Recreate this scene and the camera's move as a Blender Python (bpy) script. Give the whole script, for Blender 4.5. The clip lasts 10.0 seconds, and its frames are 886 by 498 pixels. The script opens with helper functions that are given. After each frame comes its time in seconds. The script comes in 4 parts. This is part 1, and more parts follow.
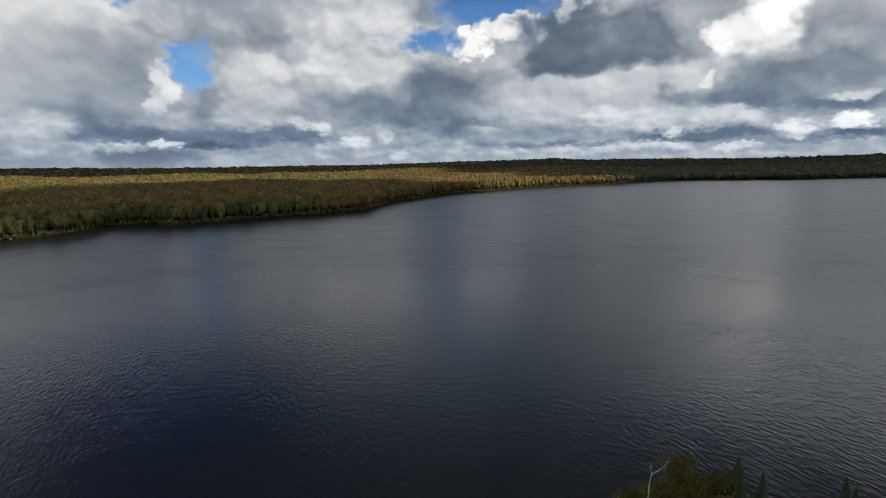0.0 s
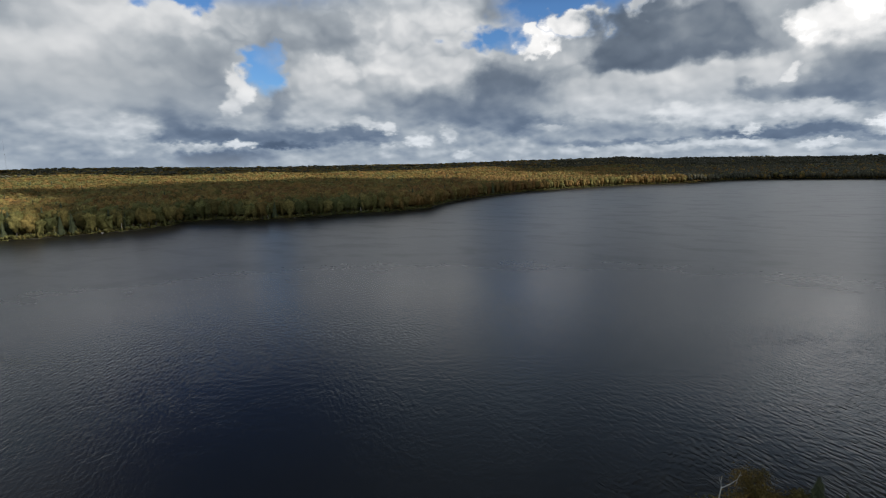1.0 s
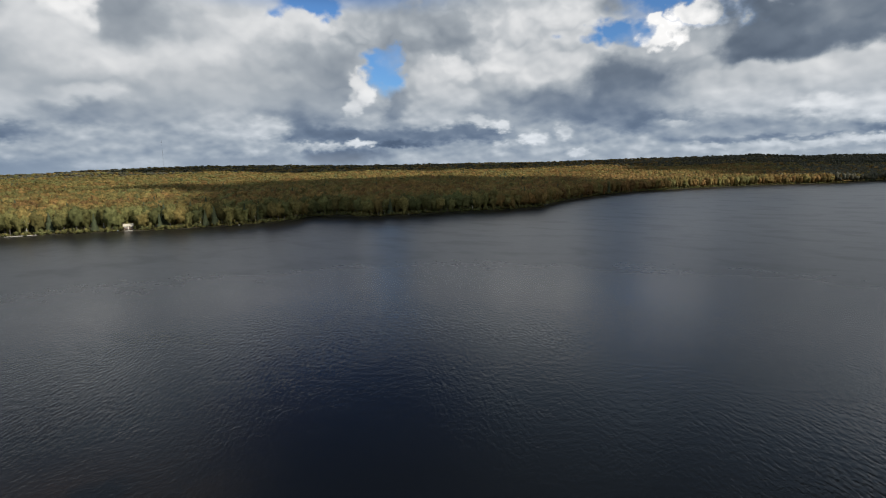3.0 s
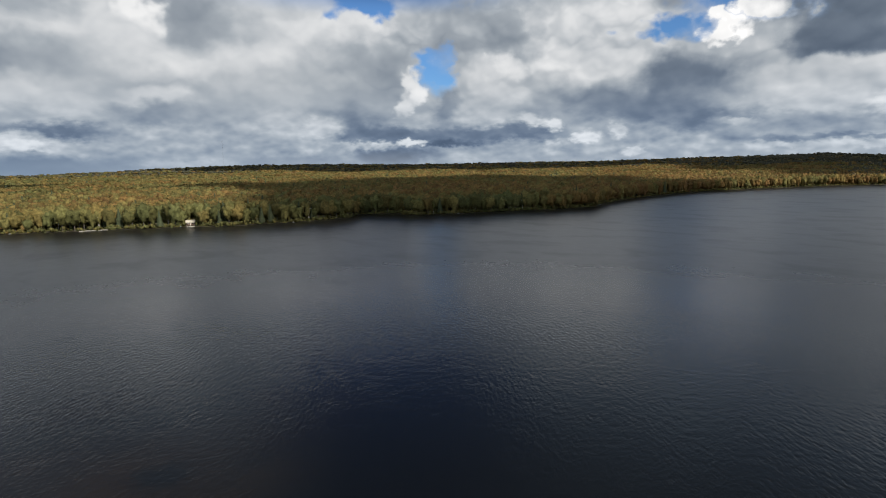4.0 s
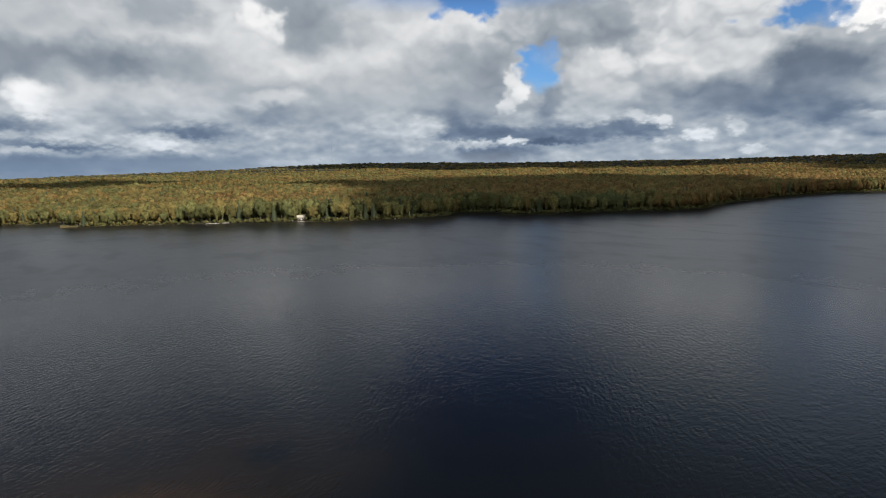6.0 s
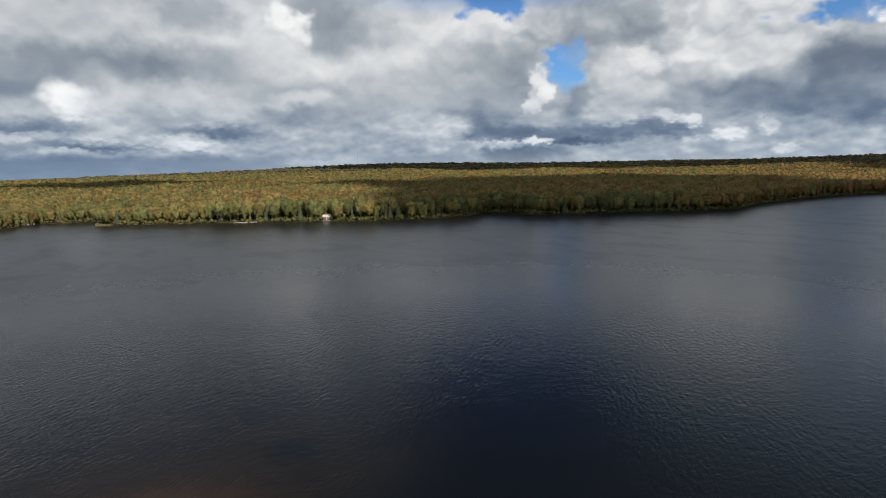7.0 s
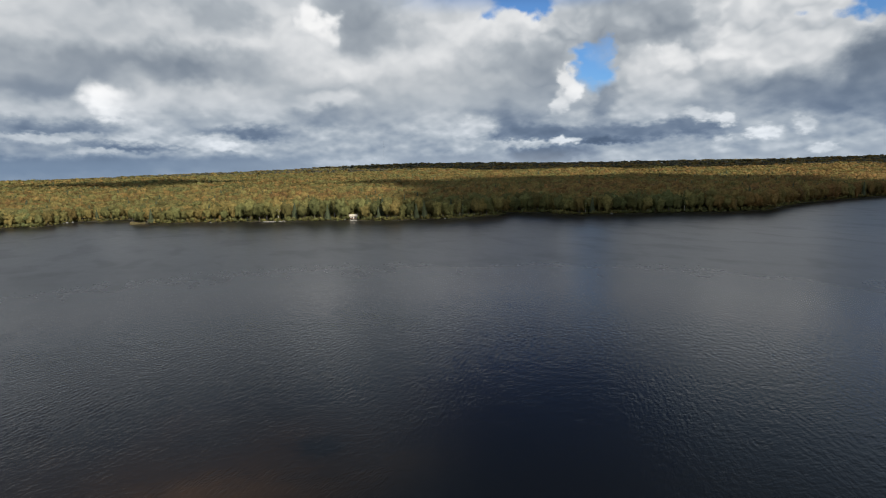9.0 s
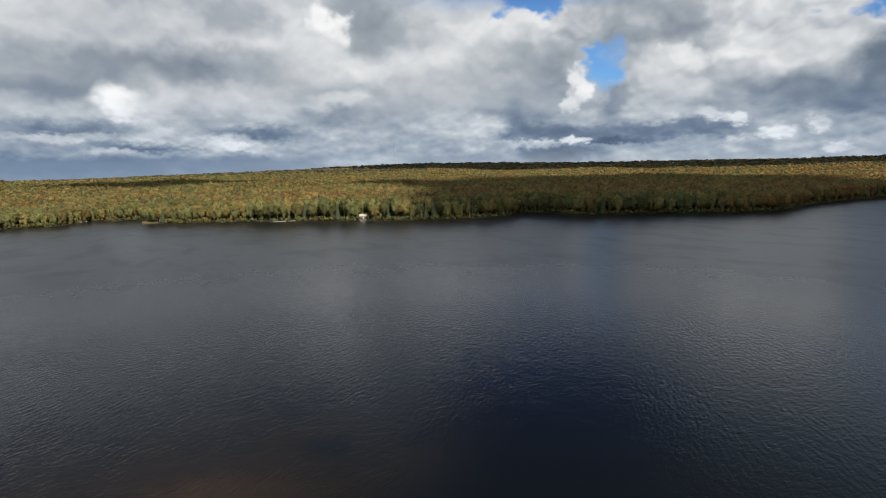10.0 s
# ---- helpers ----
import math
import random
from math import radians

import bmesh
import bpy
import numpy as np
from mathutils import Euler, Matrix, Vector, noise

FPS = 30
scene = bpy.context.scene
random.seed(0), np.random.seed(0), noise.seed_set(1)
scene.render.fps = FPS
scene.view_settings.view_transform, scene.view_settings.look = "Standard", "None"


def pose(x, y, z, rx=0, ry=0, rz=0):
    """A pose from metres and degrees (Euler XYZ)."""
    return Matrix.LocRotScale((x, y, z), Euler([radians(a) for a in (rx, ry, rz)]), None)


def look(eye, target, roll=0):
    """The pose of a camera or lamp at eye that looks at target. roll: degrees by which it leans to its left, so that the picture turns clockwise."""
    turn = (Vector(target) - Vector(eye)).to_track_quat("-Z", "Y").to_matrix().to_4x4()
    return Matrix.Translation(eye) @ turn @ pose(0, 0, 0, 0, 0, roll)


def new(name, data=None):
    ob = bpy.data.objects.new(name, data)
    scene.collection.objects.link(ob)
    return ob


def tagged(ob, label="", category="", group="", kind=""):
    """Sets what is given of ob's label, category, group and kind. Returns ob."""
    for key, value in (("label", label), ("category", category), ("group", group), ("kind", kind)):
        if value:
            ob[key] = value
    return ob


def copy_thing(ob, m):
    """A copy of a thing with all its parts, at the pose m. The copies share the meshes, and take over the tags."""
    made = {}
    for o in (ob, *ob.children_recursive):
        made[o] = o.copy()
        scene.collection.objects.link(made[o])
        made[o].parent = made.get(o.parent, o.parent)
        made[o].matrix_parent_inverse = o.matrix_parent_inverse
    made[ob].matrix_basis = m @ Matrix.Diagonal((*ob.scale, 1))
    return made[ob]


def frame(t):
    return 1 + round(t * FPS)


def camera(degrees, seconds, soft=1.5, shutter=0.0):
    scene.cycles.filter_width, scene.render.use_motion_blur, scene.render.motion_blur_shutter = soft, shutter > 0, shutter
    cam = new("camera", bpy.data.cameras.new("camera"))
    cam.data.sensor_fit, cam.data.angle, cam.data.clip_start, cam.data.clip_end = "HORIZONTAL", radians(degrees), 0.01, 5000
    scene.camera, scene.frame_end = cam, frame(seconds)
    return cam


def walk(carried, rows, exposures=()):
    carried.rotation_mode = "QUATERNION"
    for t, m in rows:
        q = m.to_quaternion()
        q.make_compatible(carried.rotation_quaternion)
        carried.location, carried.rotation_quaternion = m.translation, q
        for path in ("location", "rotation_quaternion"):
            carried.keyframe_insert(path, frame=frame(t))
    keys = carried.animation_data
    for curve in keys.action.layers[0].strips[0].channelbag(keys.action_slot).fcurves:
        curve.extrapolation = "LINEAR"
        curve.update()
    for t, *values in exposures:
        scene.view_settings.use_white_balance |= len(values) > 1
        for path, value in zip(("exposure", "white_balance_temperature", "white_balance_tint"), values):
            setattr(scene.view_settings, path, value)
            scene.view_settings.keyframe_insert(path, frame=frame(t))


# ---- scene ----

# ------------------------------------------------------------------ camera
cam = camera(77.15, 10.0, soft=1.1)
EYE = 45.0
ROWS = [(0.0, 81.40, 0.86, 0.00), (0.5, 81.41, 0.92, 3.41), (1.0, 81.39, 0.95, 6.42), (1.5, 81.40, 0.93, 8.99),
        (2.0, 81.40, 0.96, 11.52), (2.5, 81.38, 0.93, 14.83), (3.0, 81.38, 0.94, 17.86), (4.5, 81.37, 0.87, 25.40),
        (5.0, 81.38, 0.89, 27.99), (5.5, 81.37, 0.87, 30.89), (7.0, 81.40, 0.89, 35.66), (7.5, 81.42, 0.91, 36.45),
        (8.0, 81.40, 0.91, 37.51), (8.5, 81.41, 0.88, 38.09), (9.0, 81.43, 0.90, 38.34), (9.5, 81.46, 0.91, 38.75),
        (10.0, 81.44, 0.92, 39.33)]
walk(cam, [(t, pose(0, 0, EYE, rx, ry, rz)) for t, rx, ry, rz in ROWS], [(0.0, -0.03), (5.0, 0.02), (10.0, 0.08)])

# ------------------------------------------------------------------ sun and sky
SUN_AZ, SUN_EL = -112.0, 36.0          # degrees; azimuth counts to the left of +y


def bearing(az, el=0.0):
    a, e = radians(az), radians(el)
    return Vector((-math.sin(a) * math.cos(e), math.cos(a) * math.cos(e), math.sin(e)))


sun = new("sun", bpy.data.lights.new("sun", "SUN"))
sun.data.energy, sun.data.angle, sun.data.color = 5.0, radians(1.4), (1.0, 0.95, 0.86)
sun.matrix_world = look(bearing(SUN_AZ, SUN_EL) * 900, (0, 0, 0))

world = bpy.data.worlds.new("sky")
scene.world = world
world.use_nodes = True


class Net:
    """Short hand for wiring shader nodes."""

    def __init__(self, tree):
        self.tree = tree
        tree.nodes.clear()

    def node(self, kind, **values):
        n = self.tree.nodes.new(kind)
        for key, value in values.items():
            setattr(n, key, value)
        return n

    def put(self, socket, value):
        if isinstance(value, bpy.types.NodeSocket):
            self.tree.links.new(value, socket)
        elif value is not None:
            socket.default_value = value

    def math(self, op, a, b=None, c=None, clamp=False):
        n = self.node("ShaderNodeMath", operation=op, use_clamp=clamp)
        for i, v in enumerate((a, b, c)):
            self.put(n.inputs[i], v)
        return n.outputs[0]

    def vec(self, op, a, b=None, out=0):
        n = self.node("ShaderNodeVectorMath", operation=op)
        self.put(n.inputs[0], a)
        if b is not None:
            self.put(n.inputs[1], b)
        return n.outputs[out]

    def xyz(self, x, y, z):
        n = self.node("ShaderNodeCombineXYZ")
        for i, v in enumerate((x, y, z)):
            self.put(n.inputs[i], v)
        return n.outputs[0]

    def split(self, v):
        n = self.node("ShaderNodeSeparateXYZ")
        self.put(n.inputs[0], v)
        return n.outputs

    def span(self, v, a, b, to=(0.0, 1.0), smooth=True):
        n = self.node("ShaderNodeMapRange", interpolation_type="SMOOTHSTEP" if smooth else "LINEAR")
        for i, q in enumerate((v, a, b, to[0], to[1])):
            self.put(n.inputs[i], q)
        return n.outputs[0]

    def mix(self, k, a, b):
        n = self.node("ShaderNodeMix", data_type="FLOAT")
        for i, v in ((0, k), (2, a), (3, b)):
            self.put(n.inputs[i], v)
        return n.outputs[0]

    def blend(self, k, a, b, how="MIX"):
        n = self.node("ShaderNodeMix", data_type="RGBA", blend_type=how)
        for i, v in ((0, k), (6, a), (7, b)):
            self.put(n.inputs[i], (*v, 1) if isinstance(v, tuple) else v)
        return n.outputs[2]

    def noise(self, v, scale, detail=4.0, rough=0.55, out=0, warp=0.0):
        n = self.node("ShaderNodeTexNoise")
        self.put(n.inputs["Vector"], v)
        for key, q in (("Scale", scale), ("Detail", detail), ("Roughness", rough), ("Distortion", warp)):
            self.put(n.inputs[key], q)
        return n.outputs[out]

    def ramp(self, v, stops):
        n = self.node("ShaderNodeValToRGB")
        self.put(n.inputs[0], v)
        e = n.color_ramp.elements
        while len(e) < len(stops):
            e.new(0.5)
        for q, (at, c) in zip(e, stops):
            q.position, q.color = at, (*c, 1)
        return n.outputs[0]


# Clouds, back to front: azimuth, elevation, half width, half height (degrees), light, softness of the edge.
GREY_DECK = [
    (74.4, 10.1, 4.9, 3.2, 0.59, 0.9), (67.5, 11.6, 5.6, 3.2, 0.53, 0.9), (56.1, 12.4, 6.6, 2.7, 0.61, 0.9), (59.5, 13.8, 3.4, 1.4, 0.42, 0.8), (64.6, 8.5, 12.3, 1.8, 0.3, 0.8), (73.6, 6.6, 5.8, 1.0, 0.32, 0.8),
    (48.9, 7.5, 7.1, 1.1, 0.33, 0.8), (47.2, 10.0, 5.2, 2.5, 0.65, 0.8), (44.3, 13.7, 5.5, 2.4, 0.36, 0.7), (50.3, 14.0, 1.8, 1.9, 0.79, 0.5), (36.0, 11.8, 5.3, 4.6, 0.64, 0.9), (30.5, 12.3, 3.0, 2.3, 0.67, 0.6),
    (29.9, 9.5, 4.6, 2.3, 0.4, 0.8), (25.2, 13.0, 2.9, 2.4, 0.45, 0.7)]
MIDDLE_LAYER = [
    (73.4, 4.8, 5.1, 1.0, 0.51, 0.8), (65.4, 5.2, 2.5, 2.5, 0.59, 0.8), (69.0, 5.6, 1.5, 1.3, 0.84, 0.6), (66.2, 3.6, 2.7, 1.8, 0.57, 0.8), (73.5, 3.7, 5.5, 0.7, 0.28, 0.7), (56.0, 6.3, 3.9, 2.6, 0.53, 0.8),
    (60.0, 6.1, 2.5, 1.3, 0.58, 0.8), (61.7, 4.3, 3.4, 1.2, 0.41, 0.8), (48.5, 6.1, 3.0, 0.9, 0.61, 0.6), (49.6, 4.6, 3.9, 0.8, 0.33, 0.7), (43.5, 4.8, 4.5, 1.1, 0.41, 0.7), (40.6, 6.4, 4.0, 1.3, 0.4, 0.8),
    (36.6, 6.8, 6.2, 2.4, 0.49, 0.9), (36.6, 3.8, 3.4, 1.4, 0.54, 0.7)]
TOWERS = [
    (29.9, 5.3, 5.5, 2.6, 0.41, 0.6), (33.2, 3.9, 3.9, 1.4, 0.29, 0.7), (11.0, 10.7, 9.9, 3.4, 0.61, 0.9), (18.9, 12.5, 4.1, 2.6, 0.4, 0.7), (19.4, 7.9, 4.2, 2.8, 0.55, 0.6), (17.1, 9.6, 1.3, 1.2, 0.7, 0.5),
    (15.5, 6.2, 6.6, 2.2, 0.53, 0.8), (22.9, 5.8, 3.9, 2.1, 0.45, 0.6), (22.6, 5.7, 1.4, 1.6, 0.3, 0.6), (25.9, 7.7, 1.0, 1.1, 0.72, 0.5), (27.0, 6.1, 0.8, 1.0, 0.64, 0.6), (4.9, 7.6, 4.2, 1.8, 0.57, 0.8),
    (8.0, 5.8, 4.7, 1.9, 0.29, 0.7), (3.3, 5.2, 4.1, 1.6, 0.25, 0.7), (12.6, 5.0, 3.2, 1.3, 0.41, 0.7)]
BASES = [
    (27.1, 3.0, 7.1, 0.9, 0.24, 0.6), (17.7, 2.9, 6.9, 0.7, 0.25, 0.6), (14.2, 4.1, 1.1, 0.7, 0.58, 0.5), (12.1, 3.7, 1.2, 0.6, 0.67, 0.5), (3.8, 2.1, 3.8, 1.1, 0.42, 0.8), (6.1, 2.7, 1.0, 0.6, 0.61, 0.5),
    (9.2, 2.4, 1.1, 0.5, 0.67, 0.5), (12.2, 1.5, 1.0, 0.7, 0.61, 0.5), (4.4, 0.9, 1.0, 0.4, 0.67, 0.5), (35.5, 3.7, 2.3, 1.0, 0.58, 0.6), (16.7, 1.3, 5.4, 0.6, 0.41, 0.7), (29.9, 1.9, 3.3, 0.4, 0.55, 0.6),
    (22.8, 2.0, 3.2, 0.4, 0.15, 0.6), (27.9, 0.9, 3.9, 0.8, 0.15, 0.6), (26.0, 2.2, 1.1, 0.4, 0.65, 0.5)]
LOW_LEFT = [
    (74.0, 2.9, 4.3, 0.4, 0.54, 0.6), (75.2, 2.0, 3.8, 0.4, 0.36, 0.7), (66.5, 2.0, 4.1, 0.5, 0.21, 0.7), (57.7, 3.1, 3.6, 0.6, 0.25, 0.7), (61.8, 2.5, 4.4, 0.5, 0.54, 0.7), (59.3, 2.0, 1.6, 0.4, 0.65, 0.6),
    (69.7, 1.6, 2.4, 0.3, 0.51, 0.6), (73.5, 0.5, 10.0, 0.8, 0.22, 0.7), (57.9, 0.4, 5.7, 0.8, 0.24, 0.7), (47.5, 1.9, 3.9, 1.1, 0.44, 0.7), (41.5, 2.1, 3.4, 1.0, 0.42, 0.7), (47.6, 0.4, 3.4, 0.3, 0.58, 0.6),
    (38.4, 0.4, 4.0, 0.8, 0.29, 0.7), (10.1, 0.1, 6.6, 0.4, 0.42, 0.7)]
FRONT = [
    (-3.8, 9.1, 4.2, 2.9, 0.42, 0.5), (-6.4, 9.1, 3.3, 2.6, 0.49, 0.6), (-0.4, 7.1, 3.7, 2.2, 0.22, 0.6), (-3.3, 11.7, 2.5, 0.9, 0.86, 0.3), (-6.9, 12.8, 2.5, 1.2, 0.91, 0.3), (-13.6, 11.6, 6.3, 3.1, 0.18, 0.45),
    (-12.0, 14.6, 1.2, 1.3, 0.59, 0.5), (-20.2, 11.5, 6.4, 3.1, 0.27, 0.7), (-12.6, 9.3, 4.3, 1.2, 0.15, 0.6), (-17.3, 9.2, 3.6, 1.1, 0.22, 0.6), (-24.0, 12.1, 2.8, 2.3, 0.41, 0.8), (-34.1, 9.4, 5.0, 3.3, 0.4, 0.8),
    (-31.2, 7.5, 5.3, 0.9, 0.28, 0.7), (-36.3, 7.4, 2.9, 1.2, 0.28, 0.7), (-29.1, 12.2, 2.7, 2.2, 1.02, 0.6), (-27.3, 10.5, 1.5, 1.5, 0.91, 0.6)]
RIGHT_HEAPS = [
    (-15.3, 7.3, 7.8, 1.0, 0.57, 0.8), (-22.3, 8.1, 5.3, 1.0, 0.57, 0.8), (-10.0, 5.8, 7.7, 1.5, 0.53, 0.8), (-19.0, 5.4, 5.1, 2.0, 0.53, 0.8), (-28.4, 5.7, 3.9, 1.2, 0.24, 0.7), (-35.0, 4.7, 4.2, 0.7, 0.24, 0.7),
    (-22.4, 6.1, 2.2, 0.7, 0.32, 0.6), (-15.9, 4.2, 2.1, 1.1, 0.7, 0.5), (-19.8, 4.3, 2.3, 1.0, 0.61, 0.6), (-26.7, 4.1, 3.6, 0.6, 0.61, 0.6), (-32.0, 2.7, 1.5, 0.7, 0.84, 0.4), (-36.1, 3.1, 1.6, 0.8, 0.91, 0.4),
    (-35.3, 5.3, 1.6, 0.4, 0.65, 0.5), (-25.4, 7.3, 0.7, 0.4, 0.74, 0.5)]
LOW_RIGHT = [
    (-2.7, 3.7, 4.0, 1.1, 0.22, 0.7), (-5.5, 3.3, 3.1, 0.9, 0.42, 0.7), (-5.0, 3.7, 1.1, 0.5, 0.57, 0.5), (-10.0, 3.0, 6.1, 0.9, 0.38, 0.8), (-25.0, 2.4, 6.6, 0.5, 0.23, 0.6), (-36.5, 2.0, 2.6, 0.5, 0.16, 0.6),
    (-12.2, 1.9, 7.1, 0.3, 0.3, 0.6), (-31.6, 1.7, 6.2, 0.2, 0.32, 0.6), (-14.7, 1.4, 3.3, 0.4, 0.58, 0.6), (-21.1, 1.6, 3.7, 0.4, 0.64, 0.6), (-7.8, 1.3, 2.4, 0.3, 0.55, 0.6), (-27.3, 1.3, 1.2, 0.3, 0.67, 0.5),
    (-28.7, 0.6, 9.7, 0.2, 0.53, 0.7), (-22.1, 2.8, 0.8, 0.4, 0.65, 0.5)]
# clear sky between them: azimuth, elevation, half width, half height
GAPS = [(23.4, 9.5, 1.9, 2.2), (30.3, 15.0, 3.6, 1.0), (-5.5, 14.4, 6.4, 2.6), (1.6, 11.8, 2.7, 1.3)]
THIN = (28.5, 26.0, 12.5, 18.0)      # a thinly veiled opening higher up


def make_sky():
    g = Net(world.node_tree)
    d = g.vec("NORMALIZE", g.node("ShaderNodeTexCoord").outputs["Generated"])
    x, y, z = g.split(d)
    az = g.math("MULTIPLY", g.math("ARCTAN2", g.math("MULTIPLY", x, -1.0), y), 180 / math.pi)
    el = g.math("MULTIPLY", g.math("ARCSINE", z), 180 / math.pi)
    low = g.span(el, 0.5, 9.0)
    flat = g.vec("MULTIPLY", d, (1.0, 1.0, 1.25))
    near_flat = g.vec("MULTIPLY", d, (1.0, 1.0, 1.9))
    lumps = g.mix(low, g.noise(near_flat, 24, 2, 0.4), g.noise(flat, 10, 2, 0.4))      # billows: fine near the horizon, large overhead
    toward_sun = (0.006, -0.002, 0.012)

    def relief(v, scale):
        """Light and shade on the billows."""
        return g.math("SUBTRACT", g.noise(v, scale, 2, 0.4), g.noise(g.vec("ADD", v, toward_sun), scale, 2, 0.4))

    lit = g.mix(low, relief(near_flat, 36), relief(flat, 18))
    sx, sy, _ = g.split(g.noise(flat, 13, 3, 0.5, out=1))
    tx, ty, _ = g.split(g.noise(flat, 40, 4, 0.55, out=1))
    qx, qy, _ = g.split(g.noise(near_flat, 90, 3, 0.5, out=1))
    tx, ty = g.mix(low, qx, tx), g.mix(low, qy, ty)
    reach = g.math("MULTIPLY_ADD", g.math("MAXIMUM", el, 0.0), 0.42, 0.9)
    soft_side = g.math("MULTIPLY", g.span(az, 24, 36), g.span(el, 3.5, 7.0))      # smooth layers instead of heaps
    fine = g.math("MULTIPLY", g.math("MULTIPLY", reach, g.mix(soft_side, 1.0, 0.5)), g.mix(low, 0.6, 0.34))

    def bent(angle, coarse, small, k):
        q = g.math("MULTIPLY_ADD", g.math("SUBTRACT", coarse, 0.5), g.math("MULTIPLY", reach, k), angle)
        return g.math("MULTIPLY_ADD", g.math("SUBTRACT", small, 0.5), g.math("MULTIPLY", fine, k), q)

    az2, el2 = bent(az, sx, tx, 1.7), bent(el, sy, ty, 1.0)
    az1, el1 = g.mix(0.7, az2, g.math("MULTIPLY_ADD", g.math("SUBTRACT", sx, 0.5), g.math("MULTIPLY", reach, 1.7), az)), g.mix(0.7, el2, g.math("MULTIPLY_ADD", g.math("SUBTRACT", sy, 0.5), reach, el))
    spot = g.xyz(az2, el2, 0.0)

    def off(a, e, w, h):
        """Distance from the middle of a cloud, in its own half widths."""
        n = g.node("ShaderNodeVectorMath", operation="MULTIPLY_ADD")
        for i, v in enumerate((spot, (1 / w, 1 / h, 0.0), (-a / w, -e / h, 0.0))):
            g.put(n.inputs[i], v)
        return g.vec("LENGTH", n.outputs[0], out=1)

    def body(glow, cover, rows):
        for a, e, w, h, light, soft in rows:
            k = g.span(off(a, e, w, h), 1 + soft, 1 - soft)
            glow = g.mix(k, glow, light)
            cover = g.math("MAXIMUM", cover, k) if cover is not None else None
        return glow, cover

    # the broken deck behind the single clouds
    behind = g.span(g.math("ABSOLUTE", az), 88, 118)
    glow = g.mix(g.span(lumps, 0.34, 0.68), g.mix(low, 0.40, 0.46), g.mix(low, 0.50, 0.58))
    # Unseen upper sky: levels set by azimuth for the lake's reflections.
    glow = g.mix(g.span(el, 12.5, 22), glow, g.mix(g.span(az, -30, -12), g.span(el, 15, 26, (1.60, 0.14)), g.mix(g.span(az, 44, 62), g.span(el, 17, 32, (0.38, 0.10)), g.span(el, 18, 34, (g.span(az, 20, 6, (0.18, 0.72)), g.span(az, 22, 4, (0.12, 0.20)))))))
    glow = g.mix(behind, glow, 0.62)                            # unseen sky behind the camera, brightened to fill the shaded trees
    for rows in (GREY_DECK, MIDDLE_LAYER, TOWERS, BASES, LOW_LEFT):
        glow, _ = body(glow, None, rows)
    cover = 1.0
    for a, e, w, h in GAPS:
        cover = g.math("MULTIPLY", cover, g.span(off(a, e, w, h), 0.55, 1.30))
    cover = g.math("MULTIPLY", cover, g.span(off(*THIN), 0.60, 1.40, (g.span(el, 24, 36, (g.span(el, 16.5, 14, (0.05, 1.0)), 0.5)), 1.0)))
    for rows in (FRONT, RIGHT_HEAPS, LOW_RIGHT):
        glow, cover = body(glow, cover, rows)
    for row in (TOWERS[3], TOWERS[9]):                         # the cloud sides that stand before the clear gap
        glow, cover = body(glow, cover, [row])
    glow = g.math("MULTIPLY_ADD", g.math("SUBTRACT", g.noise(flat, 7, 3, 0.5), 0.5), g.span(el, 15, 21, (0.0, 0.24)), glow)
    heaped = g.mix(soft_side, 1.0, 0.45)

    def puffs(w, h, seed):
        """Rounded heaps, light on top, with folds between them."""
        n = g.node("ShaderNodeTexVoronoi", voronoi_dimensions="2D", feature="SMOOTH_F1")
        g.put(n.inputs["Vector"], g.xyz(g.math("MULTIPLY_ADD", az1, 1 / w, seed), g.math("MULTIPLY", el1, 1 / h), 0.0))
        n.inputs["Scale"].default_value, n.inputs["Smoothness"].default_value = 1.0, 0.7
        up = g.math("SUBTRACT", g.math("MULTIPLY", el1, 1 / h), g.split(n.outputs["Position"])[1])
        return g.math("MULTIPLY_ADD", up, 0.5, g.math("SUBTRACT", 0.42, n.outputs["Distance"]))

    billow = g.math("MULTIPLY", low, g.math("MULTIPLY_ADD", puffs(1.9, 1.3, 5.0), 0.5, puffs(4.6, 2.8, 9.0)))
    glow = g.math("MULTIPLY_ADD", billow, g.math("MULTIPLY", g.span(glow, 0.15, 0.6, (0.06, 0.16)), heaped), glow)
    glow = g.math("MULTIPLY_ADD", lit, g.math("MULTIPLY", g.span(glow, 0.2, 0.7, (0.15, 0.5)), heaped), glow)
    glow = g.math("MULTIPLY_ADD", g.math("SUBTRACT", lumps, 0.5), g.math("MULTIPLY", 0.14, heaped), glow)
    glow = g.math("MULTIPLY_ADD", glow, g.span(el, 20, 14, (1.0, 1.16)), g.span(el, 20, 14, (0.0, -0.085)))
    color = g.ramp(glow, [(0.0, (0.064, 0.090, 0.132)), (0.2, (0.156, 0.192, 0.243)), (0.45, (0.395, 0.432, 0.470)), (0.7, (0.718, 0.73, 0.742)), (1.0, (1.0, 0.99, 0.98))])
    color = g.blend(g.span(el, 9.0, 1.0), color, g.blend(1.0, color, (0.95, 1.0, 1.06), "MULTIPLY"))
    color = g.blend(g.math("MULTIPLY", g.span(glow, 0.50, 0.18), g.span(el, 13.0, 1.0)), color, g.blend(1.0, color, (0.93, 0.99, 1.08), "MULTIPLY"))
    color = g.blend(g.span(el, 14.0, 24.0), color, g.blend(1.0, color, (0.84, 1.0, 1.16), "MULTIPLY"))
    color = g.blend(g.span(el, 25.0, 34.0), color, g.blend(1.0, color, (1.10, 1.0, 0.90), "MULTIPLY"))
